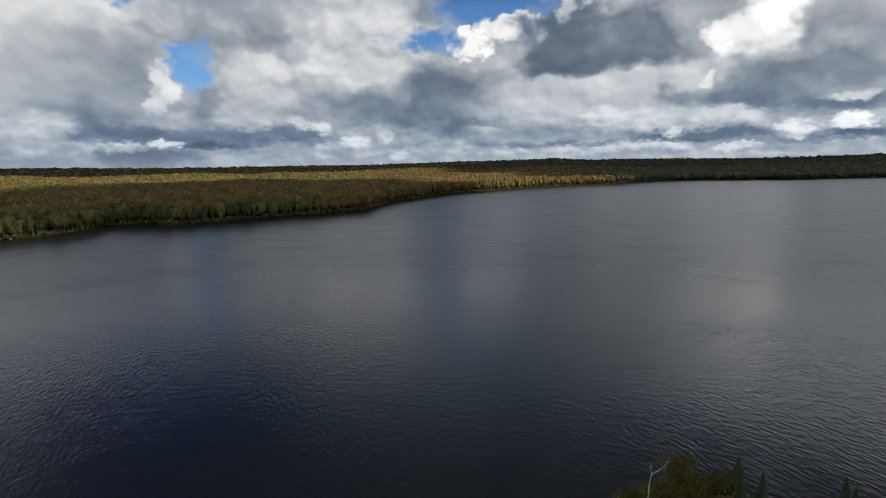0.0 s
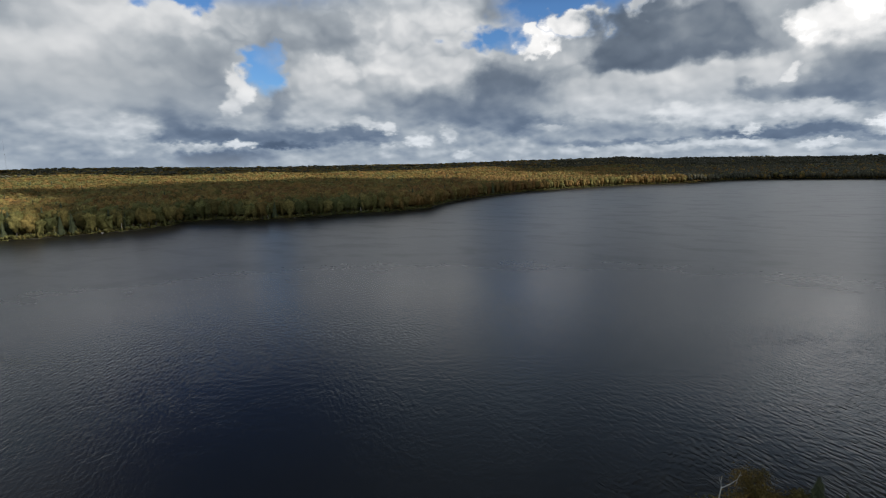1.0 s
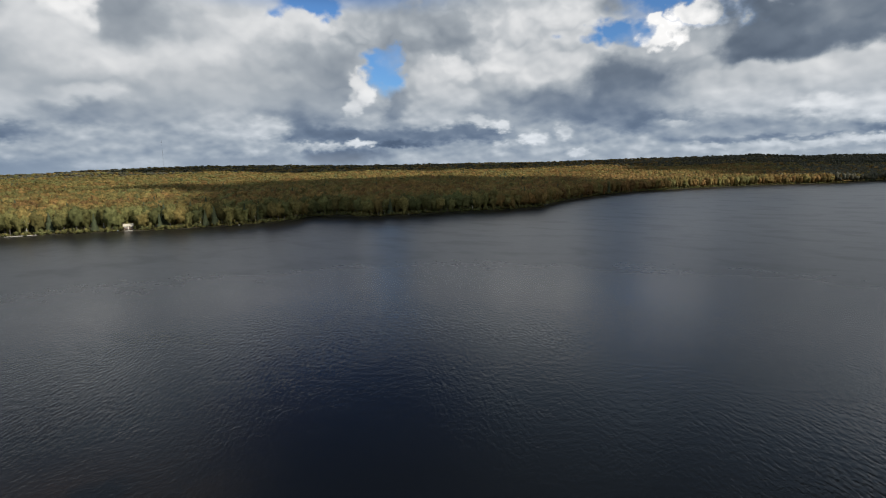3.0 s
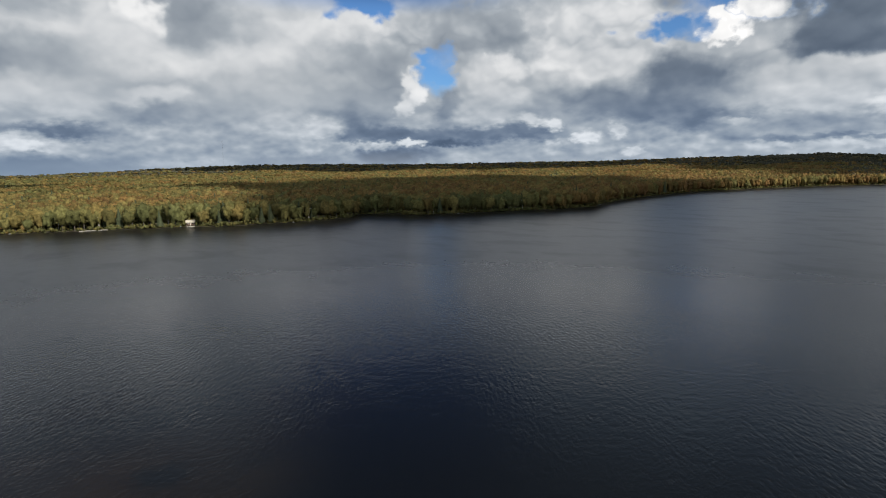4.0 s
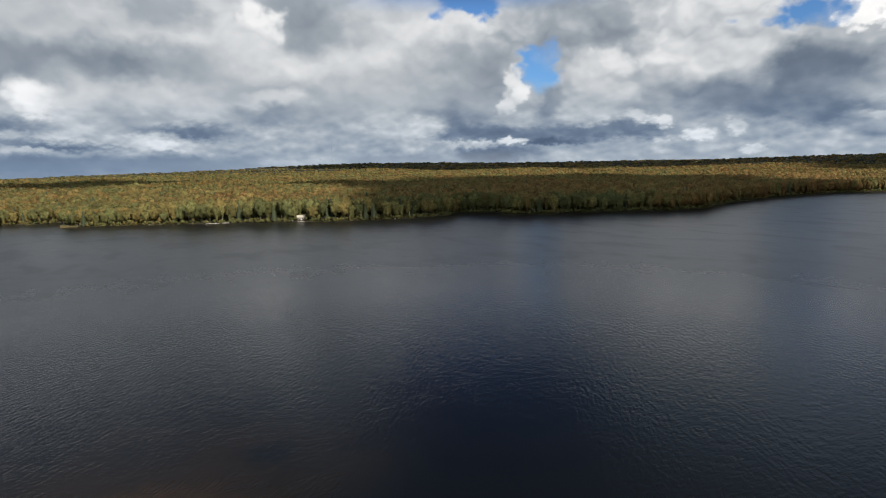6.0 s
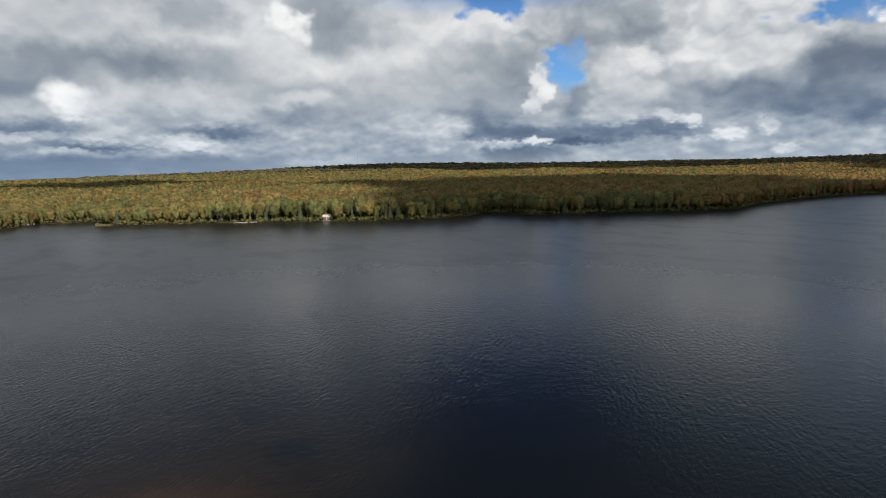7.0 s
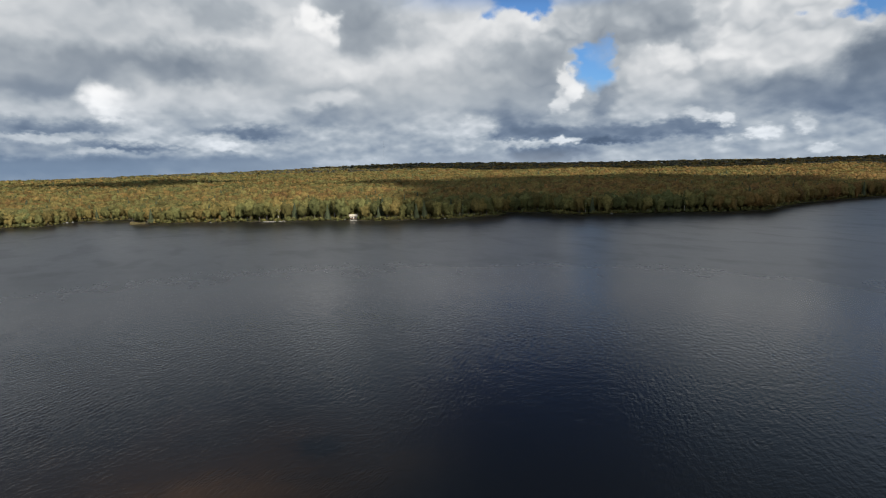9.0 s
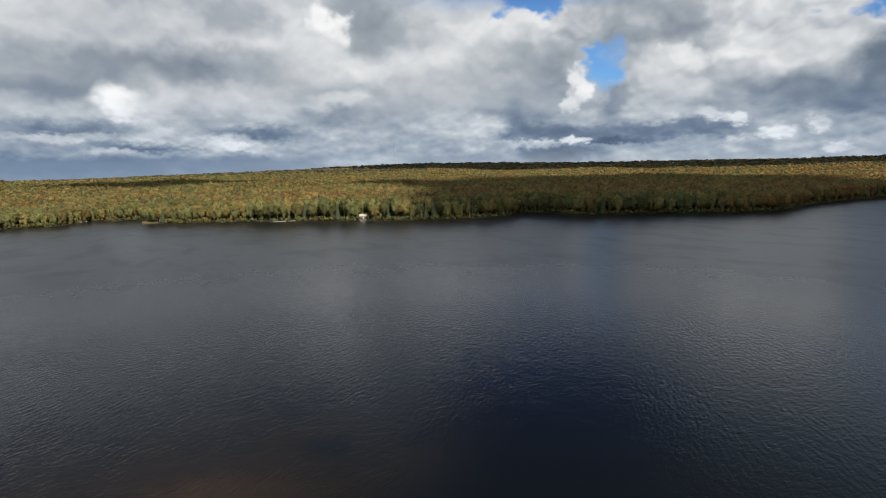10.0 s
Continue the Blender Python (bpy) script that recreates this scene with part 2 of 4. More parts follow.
    color = g.vec("MULTIPLY", color, g.xyz(*[g.math("MULTIPLY_ADD", g.math("MAXIMUM", g.math("SUBTRACT", glow, 0.98), 0.0), 5.0, 1.0)] * 3))      # sunlit vapour is brighter than white
    haze = g.math("MULTIPLY", g.span(el, 2.0, 0.2), g.span(az, 20, 68, (0.35, 0.80)))
    color = g.blend(haze, color, g.blend(g.span(az, 30, 70), (0.42, 0.48, 0.55), (0.185, 0.26, 0.37)))
    sky = g.node("ShaderNodeTexSky", sky_type="NISHITA", sun_disc=False, sun_elevation=radians(SUN_EL), sun_rotation=radians(-SUN_AZ), altitude=300.0, dust_density=0.3, ozone_density=2.5)
    clear, cloud = g.node("ShaderNodeBackground"), g.node("ShaderNodeBackground")
    g.put(clear.inputs[0], g.blend(1.0, sky.outputs[0], g.blend(g.span(el, 14.5, 17.5), (0.62, 0.92, 1.25), g.blend(g.span(el, 24, 38), (0.25, 0.35, 0.52), (0.40, 0.45, 0.53))), "MULTIPLY"))
    clear.inputs[1].default_value = 0.088
    g.put(cloud.inputs[0], color)
    both = g.node("ShaderNodeMixShader")
    g.put(both.inputs[0], cover)
    g.put(both.inputs[1], clear.outputs[0])
    g.put(both.inputs[2], cloud.outputs[0])
    g.put(g.node("ShaderNodeOutputWorld").inputs[0], both.outputs[0])


make_sky()


# ------------------------------------------------------------------ materials
def material(name):
    m = bpy.data.materials.new(name)
    m.use_nodes = True
    g = Net(m.node_tree)
    b = g.node("ShaderNodeBsdfPrincipled")
    g.end = g.node("ShaderNodeOutputMaterial").inputs[0]
    g.put(g.end, b.outputs[0])
    return m, g, b


def place_of(g):
    return g.node("ShaderNodeNewGeometry").outputs["Position"]


def water_material():
    m, g, b = material("lake_water")
    p = place_of(g)
    turned = g.node("ShaderNodeVectorRotate", rotation_type="Z_AXIS")
    g.put(turned.inputs["Vector"], p)
    turned.inputs["Angle"].default_value = radians(WAVE_TURN)
    long = g.vec("MULTIPLY", turned.outputs[0], (1.0, 0.34, 1.0))
    crossed = g.node("ShaderNodeVectorRotate", rotation_type="Z_AXIS")
    g.put(crossed.inputs["Vector"], p)
    crossed.inputs["Angle"].default_value = radians(WAVE_TURN + 52)
    other = g.vec("MULTIPLY", crossed.outputs[0], (1.0, 0.3, 1.0))
    gusts = g.node("ShaderNodeVectorRotate", rotation_type="Z_AXIS")
    g.put(gusts.inputs["Vector"], p)
    gusts.inputs["Angle"].default_value = radians(GUST_TURN)
    calm = g.noise(g.vec("MULTIPLY", gusts.outputs[0], (0.6, 1.0, 1.0)), 0.05, 3, 0.5, warp=0.5)
    ruffle = g.span(g.noise(g.vec("MULTIPLY", gusts.outputs[0], (0.8, 1.0, 1.0)), 0.17, 3, 0.65), 0.32, 0.68)
    crests = g.node("ShaderNodeTexWave", wave_type="BANDS", bands_direction="X")
    g.put(crests.inputs["Vector"], g.vec("MULTIPLY", turned.outputs[0], (1.0, 0.8, 1.0)))
    for key, q in (("Scale", 0.68), ("Distortion", 9.0), ("Detail", 2.0), ("Detail Scale", 1.1), ("Detail Roughness", 0.5)):
        crests.inputs[key].default_value = q
    chop = g.math("ADD", g.math("MULTIPLY_ADD", crests.outputs["Fac"], 0.13, g.math("MULTIPLY", g.noise(long, 3.2, 2, 0.45), 0.42)), g.math("MULTIPLY", g.noise(other, 6.0, 2, 0.45), 0.20))
    x, y, _ = g.split(p)
    far = g.vec("LENGTH", g.xyz(x, y, 0.0), out=1)
    swell = g.math("MULTIPLY_ADD", g.noise(long, 1.45, 2, 0.4), 0.8, g.math("MULTIPLY", g.noise(other, 2.1, 2, 0.4), 0.4))      # longer waves away from the shore
    chop = g.mix(g.span(far, 55, 120, (0.35, 1.0)), chop, swell)
    bump = g.node("ShaderNodeBump")
    g.put(bump.inputs["Height"], chop)
    g.put(b.inputs["Normal"], bump.outputs[0])
    bed = g.math("MULTIPLY", g.span(g.math("MULTIPLY_ADD", g.noise(p, 0.05, 4, 0.55), 45.0, far), 138, 98), g.span(x, -42, -76))
    weed = g.vec("LENGTH", g.vec("SUBTRACT", p, (-68.5, 54.0, 0.0)), out=1)
    bed = g.math("MULTIPLY", bed, g.span(g.math("MULTIPLY_ADD", g.noise(p, 0.35, 3), 6.0, weed), 4.5, 8.5))      # a dark weed bed in the shallows
    sand = g.blend(g.span(g.math("MULTIPLY_ADD", g.noise(p, 0.07, 3), 26.0, far), 100, 88), (0.026, 0.016, 0.010), (0.062, 0.034, 0.016))
    g.put(b.inputs["Base Color"], g.blend(bed, (0.0120, 0.0108, 0.0100), sand))
    g.put(b.inputs["Roughness"], g.math("MULTIPLY", g.span(far, 80, 290, (0.11, 0.29)), g.math("ADD", g.math("MULTIPLY_ADD", ruffle, g.span(far, 120, 260, (0.24, 0.05)), g.span(far, 120, 260, (0.88, 0.97))), g.math("MULTIPLY", g.span(calm, 0.48, 0.70), g.span(far, 150, 300, (0.0, 0.13))))))
    g.put(bump.inputs["Distance"], g.math("MULTIPLY", g.math("MULTIPLY", g.math("MULTIPLY_ADD", g.math("MULTIPLY", g.span(calm, 0.50, 0.66), g.span(far, 95, 210)), 0.07, 0.10), g.math("MULTIPLY_ADD", ruffle, 0.45, 0.78)), g.math("MULTIPLY", g.span(far, 85, 170, (1.15, 1.5)), g.span(far, 150, 225, (1.0, 0.0)))))
    b.inputs["IOR"].default_value = 1.33
    return m


def ground_material():
    m, g, b = material("forest_floor")
    p = place_of(g)
    n = g.noise(p, 0.08, 5, 0.6)
    g.put(b.inputs["Base Color"], g.ramp(n, [(0.3, (0.022, 0.020, 0.010)), (0.55, (0.042, 0.034, 0.014)), (0.75, (0.065, 0.048, 0.022))]))
    b.inputs["Roughness"].default_value = 0.95
    return m


LEAF_STOPS = [(0.0, (0.128, 0.142, 0.054)), (0.3, (0.184, 0.172, 0.060)), (0.55, (0.230, 0.176, 0.058)), (0.8, (0.254, 0.156, 0.052)), (1.0, (0.248, 0.136, 0.050))]


def leaf_material(name, single, stops=LEAF_STOPS):
    """Autumn leaves; the hue goes by tree."""
    m, g, b = material(name)
    p = place_of(g)
    if single:
        hue = g.math("SUBTRACT", g.node("ShaderNodeObjectInfo").outputs["Random"], 0.42)
    else:
        hue = g.node("ShaderNodeAttribute", attribute_name="tint").outputs["Fac"]
    region = g.noise(p, 0.009, 3, 0.55)
    clump = g.node("ShaderNodeNewGeometry").outputs["Random Per Island"]
    k = g.math("MULTIPLY_ADD", hue, 0.55, g.math("MULTIPLY_ADD", clump, 0.07, g.math("MULTIPLY_ADD", region, 1.15, -0.37)))
    c = g.ramp(k, stops)
    own = g.math("FRACT", g.math("MULTIPLY", hue, 7.31))      # some trees are paler, some darker
    c = g.vec("MULTIPLY", c, g.xyz(*[g.math("MULTIPLY_ADD", own, 0.75, 0.68)] * 3))
    # Dark blotches in the colour stand in for shaded gaps between leaves.
    c = g.blend(g.span(g.noise(p, 0.55, 4, 0.7), 0.36, 0.66, (0.0, 0.6)), c, (0.050, 0.050, 0.018))
    g.put(b.inputs["Base Color"], c)
    b.inputs["Roughness"].default_value = 0.85
    b.inputs["Specular IOR Level"].default_value = 0.2
    shine = g.node("ShaderNodeBsdfTranslucent")                # thin leaves let some light through
    g.put(shine.inputs[0], c)
    both = g.node("ShaderNodeMixShader")
    both.inputs[0].default_value = 0.3
    g.put(both.inputs[1], b.outputs[0])
    g.put(both.inputs[2], shine.outputs[0])
    g.put(g.end, both.outputs[0])
    return m


def plain_material(name, dark, light, scale, rough=0.8, stretch=(1, 1, 1)):
    m, g, b = material(name)
    p = g.vec("MULTIPLY", g.node("ShaderNodeTexCoord").outputs["Object"], stretch)
    g.put(b.inputs["Base Color"], g.blend(g.span(g.noise(p, scale, 5, 0.6), 0.3, 0.7), dark, light))
    b.inputs["Roughness"].default_value = rough
    return m


WAVE_TURN, GUST_TURN = -22.0, 20.0
WATER = water_material()
GROUND = ground_material()
LEAF_JOINED = leaf_material("autumn_leaves_joined", False)
LEAF_SINGLE = leaf_material("autumn_leaves", True)
NEEDLE = plain_material("spruce_needles", (0.028, 0.038, 0.014), (0.058, 0.068, 0.026), 0.8)
# Pine colour kept extra dark to stand in for distant shade and haze.
FAR_SHADED_PINE = plain_material("shaded_pine_needles", (0.036, 0.040, 0.024), (0.076, 0.066, 0.035), 0.02)
BARK = plain_material("grey_bark", (0.05, 0.045, 0.035), (0.14, 0.12, 0.10), 1.5, 0.9, (1, 1, 0.2))
BIRCH = plain_material("birch_bark", (0.30, 0.28, 0.25), (0.65, 0.62, 0.57), 1.2, 0.8, (1, 1, 3))


# ------------------------------------------------------------------ lake, shore and land
SHORE = [(-105, 60), (-90, 500), (-70, 1350), (-50, 1720), (-38, 1685), (-31.9, 1497), (-24.2, 1464), (-20.8, 1391), (-17.7, 1254), (-12.3, 1149), (-6.7, 1017),
         (-0.9, 882), (1.4, 812), (4.9, 710), (7.3, 622), (7.8, 592), (10.7, 560), (15.2, 539), (21, 514), (26.4, 502), (28.3, 528), (31.7, 526), (32.3, 503),
         (34.3, 486), (37, 473), (43.3, 464), (48, 474), (55.5, 491), (60, 506), (65, 523), (67.3, 530), (68.0, 584), (70, 581), (72, 596), (74.7, 558), (77, 574),
         (88, 480), (105, 60)]
# sight line over the far tree tops: azimuth, elevation
SKYLINE = [(-180, 0.2), (-60, 0.5), (-38, 0.31), (-31.7, 0.17), (-22.7, 0.25), (-15, 0.25), (-11.1, 0.48), (-7, 0.36), (-3.8, 0.3), (4.8, 0.13), (20, 0.05), (26, 0.08), (36, 0.2),
           (44, 0.2), (48.8, 0.03), (53, -0.22), (58, -0.34), (63, -0.46), (69, -0.66), (76.6, -0.9), (90, -0.9), (180, 0.2)]


def shore_at(az):
    r = np.interp(az, [q[0] for q in SHORE], [q[1] for q in SHORE])
    a = np.asarray(az)
    return r + 2.2 * np.sin(a * 5.1) + 1.5 * np.sin(a * 11.7 + 1) + 0.9 * np.sin(a * 23.3 + 2)


def near_shore_at(az):
    return 62 - 6 * np.sin(np.radians(np.asarray(az) + 20)) + 2 * np.sin(np.asarray(az) * 0.3)


def skyline_at(az):
    return np.interp(az, [q[0] for q in SKYLINE], [q[1] for q in SKYLINE])


RIDGE, FAR_RIDGE = 1.0, 3000.0
CANOPY = 15.0


def land_height(az, r):
    """Height of the land at an azimuth and distance, above the lake."""
    az, r = np.asarray(az, float), np.asarray(r, float)
    s = shore_at(az)
    e = skyline_at(az)
    near_top = 3.0 + 4.0 * np.clip(e + 0.6, 0, 1)      # almost level woods in the middle
    far_top = 45 + FAR_RIDGE * np.tan(np.radians(e)) - CANOPY
    k = np.clip((r - s) / np.maximum(1700 - s, 200), 0, 1)
    h = 0.5 + (near_top - 0.5) * (k * 0.75 + 0.25 * k * k * (3 - 2 * k)) + 3.2 * k * np.sin(r * 0.011 + az * 0.35) + 2.2 * k * np.sin(r * 0.023 - az * 0.5)
    k2 = np.clip((r - 2000) / (FAR_RIDGE - 2000), 0, 1)
    k2 = k2 * k2 * (3 - 2 * k2)
    h = h + (far_top - near_top) * k2
    k3 = np.clip((r - FAR_RIDGE - 100) / 1500, 0, 1)
    return h - 110 * k3 * k3 * (3 - 2 * k3)


def polar(az, r, z):
    a = np.radians(az)
    return np.stack([-np.sin(a) * r, np.cos(a) * r, z], -1)


def mesh_from(name, verts, tris, mat, tint=None):
    me = bpy.data.meshes.new(name)
    verts, tris = np.asarray(verts, np.float32), np.asarray(tris, np.int32)
    me.vertices.add(len(verts))
    me.vertices.foreach_set("co", verts.ravel())
    me.loops.add(tris.size)
    me.loops.foreach_set("vertex_index", tris.ravel())
    me.polygons.add(len(tris))
    me.polygons.foreach_set("loop_start", np.arange(len(tris), dtype=np.int32) * tris.shape[1])
    if tint is not None:
        me.attributes.new("tint", "FLOAT", "POINT").data.foreach_set("value", np.asarray(tint, np.float32))
    me.update(calc_edges=True)
    me.materials.append(mat)
    return me


def grid_faces(n, m, closed):
    i, j = np.meshgrid(np.arange(n if closed else n - 1), np.arange(m - 1), indexing="ij")
    i2 = (i + 1) % n
    return np.stack([i * m + j, i2 * m + j, i2 * m + j + 1, i * m + j + 1], -1).reshape(-1, 4)


def build_ground():
    az = np.concatenate([np.arange(-180, -110, 5.0), np.arange(-110, -42, 2.0), np.arange(-42, 82, 0.25), np.arange(82, 110, 2.0), np.arange(110, 180, 5.0)])
    far, near = shore_at(az), near_shore_at(az)
    lake = np.abs(az) < 104
    columns = []
    for k in (0.0, 0.3, 0.6, 0.85, 0.95, 1.0):
        columns.append((near * k, 7.0 * (1 - k) ** 1.2))
    for k in (0.01, 0.05, 0.3, 0.7, 0.95, 0.99):
        r = np.where(lake, near + 1 + (np.maximum(far, near + 4) - near - 2) * k, near + 1 + k)
        columns.append((r, np.where(lake, -4.0 * (4 * k * (1 - k)) ** 0.5 - 0.15, 0.1)))
    base = np.where(lake, np.maximum(far, near + 4), near + 4)
    for extra in (0, 2.5, 8, 30, 70, 120, 180, 260, 360, 480):
        r = base + extra
        columns.append((r, np.where(extra == 0, 0.05, 0.5 + (land_height(az, r) - 0.5))))
    for k in np.linspace(0.02, 1, 64):
        r = base + 480 + (4920 - base - 480) * k
        columns.append((r, land_height(az, r)))
    v = np.stack([polar(az, r, np.broadcast_to(z, az.shape)) for r, z in columns], 1).reshape(-1, 3)
    ob = new("ground", mesh_from("ground", v, grid_faces(len(az), len(columns), True)[:, ::-1], GROUND))
    return tagged(ob, "wooded land and lake bed sloping to the shore", "ground", kind="structure")


def build_water():
    az = np.linspace(-180, 180, 180, endpoint=False)
    r = np.array([2, 60, 150, 400, 900, 1800.0])
    v = np.stack([polar(az, np.full_like(az, q), 0 * az) for q in r], 1).reshape(-1, 3)
    ob = new("lake", mesh_from("lake", v, grid_faces(len(az), len(r), True)[:, ::-1], WATER))
    return tagged(ob, "dark wind-rippled lake water under a cloudy sky", "lake", kind="structure")


build_ground()
build_water()


# ------------------------------------------------------------------ woods
def ball(times):
    bm = bmesh.new()
    bmesh.ops.create_icosphere(bm, subdivisions=times, radius=1.0)
    v = np.array([q.co[:] for q in bm.verts])
    f = np.array([[q.index for q in p.verts] for p in bm.faces])
    bm.free()
    return v, f


BALLS = {k: ball(k) for k in (1, 2, 3)}


def crown(rng, fine, lobes, sprays, size, skirt=-0.35, drop=0.46):
    """A crown one metre high and one metre wide on z 0: billowing boughs heaped round a stem, with leaf sprays on their outsides."""
    at = rng.normal(0, 1, (lobes, 3))
    at[:, 2] = np.linspace(-0.7, 1.3, lobes) + rng.normal(0, 0.15, lobes)
    at /= np.linalg.norm(at, axis=1, keepdims=True)
    reach = rng.uniform(0.72, 1.08, lobes)
    sharp = rng.uniform(0.6, 1.3, lobes) * lobes

    def shell(d):
        """How far the leaves reach in a direction: the boughs are rounded heaps with deep folds between them."""
        k = np.max(reach * (0.46 + 0.54 * np.exp(-sharp * (1 - d @ at.T))), axis=1, keepdims=True)
        return np.array([0, 0, 0.66]) + d * k * np.where(d[:, 2:] < 0, (0.52, 0.52, drop), (0.52, 0.52, 0.36))

    v, f = BALLS[fine]
    body = shell(v)
    body = body + rng.normal(0, 0.012 if fine > 1 else 0.025, body.shape)
    vs, fs, n = [body], [f], len(body)
    up = rng.uniform(skirt, 1, sprays)
    a = rng.uniform(0, 2 * math.pi, sprays)
    d = np.stack([np.cos(a) * np.sqrt(1 - up * up), np.sin(a) * np.sqrt(1 - up * up), up], -1)
    tip = (shell(d) - (0, 0, 0.66)) * rng.uniform(0.97, 1.08, (sprays, 1)) + (0, 0, 0.66)
    out = d + rng.normal(0, 0.35, d.shape)
    out /= np.linalg.norm(out, axis=1, keepdims=True)
    u = np.cross(out, rng.normal(0, 1, d.shape))
    u /= np.linalg.norm(u, axis=1, keepdims=True)
    w = np.cross(out, u)
    big = size * rng.uniform(0.65, 1.35, (sprays, 1, 1)) * np.array([1, 1, 0.75])
    tri = tip[:, None] + big * np.stack([u, -0.5 * u + 0.87 * w, -0.5 * u - 0.87 * w], 1)
    vs.append(tri.reshape(-1, 3))
    fs.append(n + np.arange(sprays * 3).reshape(-1, 3))
    return np.concatenate(vs), np.concatenate(fs)


def spire(rng, tiers=7, arms=7):
    """A spruce one metre high and one metre wide: ragged tiers of drooping boughs."""
    vs, fs, n = [], [], 0
    for i in range(tiers):
        t = i / tiers
        r = 0.5 * (1 - t) ** 0.8 + 0.03
        z = 0.10 + 0.86 * t
        top = (0, 0, min(1.0, z + 0.26 * (1 - 0.5 * t)))
        ring = []
        for k in range(arms * 2):
            a = math.pi * k / arms + rng.uniform(-0.15, 0.15) + i
            q = r * (1.0 if k % 2 == 0 else 0.55) * rng.uniform(0.8, 1.15)
            ring.append((math.cos(a) * q, math.sin(a) * q, z + rng.uniform(-0.03, 0.02) + (0.03 if k % 2 else 0)))
        vs += [top, *ring]
        fs += [(n, n + 1 + k, n + 1 + (k + 1) % (arms * 2)) for k in range(arms * 2)]
        n += 1 + arms * 2
    return np.array(vs), np.array(fs)


def joined(name, kinds, rows, mat, label):
    """One mesh of many trees. rows: x, y, z, width, height, tint."""
    rng = np.random.default_rng(5)
    which = rng.integers(0, len(kinds), len(rows))
    vs, fs, ts, n = [], [], [], 0
    for k, (v, f) in enumerate(kinds):
        q = rows[which == k]
        a = rng.uniform(0, 2 * math.pi, len(q))
        c, s = np.cos(a)[:, None], np.sin(a)[:, None]
        x = (v[None, :, 0] * c - v[None, :, 1] * s) * q[:, 3:4] + q[:, 0:1]
        y = (v[None, :, 0] * s + v[None, :, 1] * c) * q[:, 3:4] + q[:, 1:2]
        z = v[None, :, 2] * q[:, 4:5] + q[:, 2:3]
        vs.append(np.stack([x, y, z], -1).reshape(-1, 3))
        fs.append((f[None] + (np.arange(len(q)) * len(v))[:, None, None] + n).reshape(-1, 3))
        ts.append(np.repeat(q[:, 5], len(v)))
        n += len(q) * len(v)
    ob = new(name, mesh_from(name, np.concatenate(vs), np.concatenate(fs), mat, np.concatenate(ts)))
    return tagged(ob, label, "forest", kind="stuff")


def plant_rows():
    """Places for the trees of the far woods, ring by ring outwards from the shore."""
    rng = np.random.default_rng(11)
    rows, off = [], 3.5
    out = []
    while off < 3000:
        wide = 6.2 + off * 0.0035
        az = -42.0
        azs = []
        while az < 81.5:
            r = float(np.interp(az, [q[0] for q in SHORE], [q[1] for q in SHORE])) + off
            azs.append(az)
            az += math.degrees(wide / r) * rng.uniform(0.75, 1.25)
        az = np.array(azs)
        r = shore_at(az) + off + rng.uniform(-0.4, 0.4, len(az)) * (6 + off * 0.02)
        keep = r < 3450
        az, r = az[keep], r[keep]
        out.append(np.stack([az, r, np.full(len(az), off), np.full(len(az), wide)], -1))
        off += 7.2 + off * 0.024
    q = np.concatenate(out)
    az, r, off, wide = q.T
    xyz = polar(az, r, land_height(az, r) - 0.3)
    n = len(q)
    width = wide * np.where(off < 20, rng.uniform(1.35, 2.1, n), rng.uniform(1.4, 2.1, n))
    height = np.clip(rng.normal(16.5, np.where(off < 20, 2.4, 1.3), n), 10, 22)
    height *= 1 - 0.3 * np.clip((az - 56) / 8, 0, 1) * np.clip(1 - off / 200, 0, 1)      # lower growth round the bay
    far_off = r > 2350
    height = np.where(far_off, height * 0.65 * rng.uniform(0.8, 1.4, n), height)
    xyz[:, 2] += np.where(far_off, 4.5, 0)
    rust = 0.3 * np.clip((12 - az) / 8, 0, 1) + 0.25 * np.exp(-((az - 20) / 14) ** 2) + 0.18 * np.clip(off / 120, 0, 1) - 0.20 * np.clip((off - 180) / 300, 0, 1) - (0.06 + 0.2 * np.clip((az - 33) / 8, 0, 1)) * np.clip(1.4 - off / 60, 0, 1)      # rusty stands, greener at the shore; far ones duller in colour to imitate haze
    tint = np.clip(rng.uniform(0, 1, n) + rust, -0.4, 1.4)
    return np.column_stack([xyz, width, height, tint, az, off, rng.uniform(0, 1, n)])


def build_understory():
    """The closed lower canopy beneath the crowns, uneven and leafy."""
    az = np.arange(-43, 82.5, 0.35)
    off = np.concatenate([np.arange(12, 120, 9.0), np.arange(120, 500, 20.0), np.arange(500, 3060, 80.0)])
    a, o = np.meshgrid(az, off, indexing="ij")
    rng = np.random.default_rng(8)
    r = shore_at(a) + o
    k = np.clip((o - 12) / 25, 0, 1)
    z = land_height(a, r) + 2 + 8.5 * k + rng.uniform(-1.2, 1.2, a.shape)
    z = np.where(r > 2350, land_height(a, r) + 5, z)
    v = polar(a, r, z).reshape(-1, 3)
    f = grid_faces(len(az), len(off), False)[:, ::-1]
    tint = rng.uniform(0.2, 1.0, len(v))
    return tagged(new("understory", mesh_from("understory", v, f, LEAF_JOINED, tint)), "closed leafy understory of the autumn forest", "forest", kind="stuff")


build_understory()


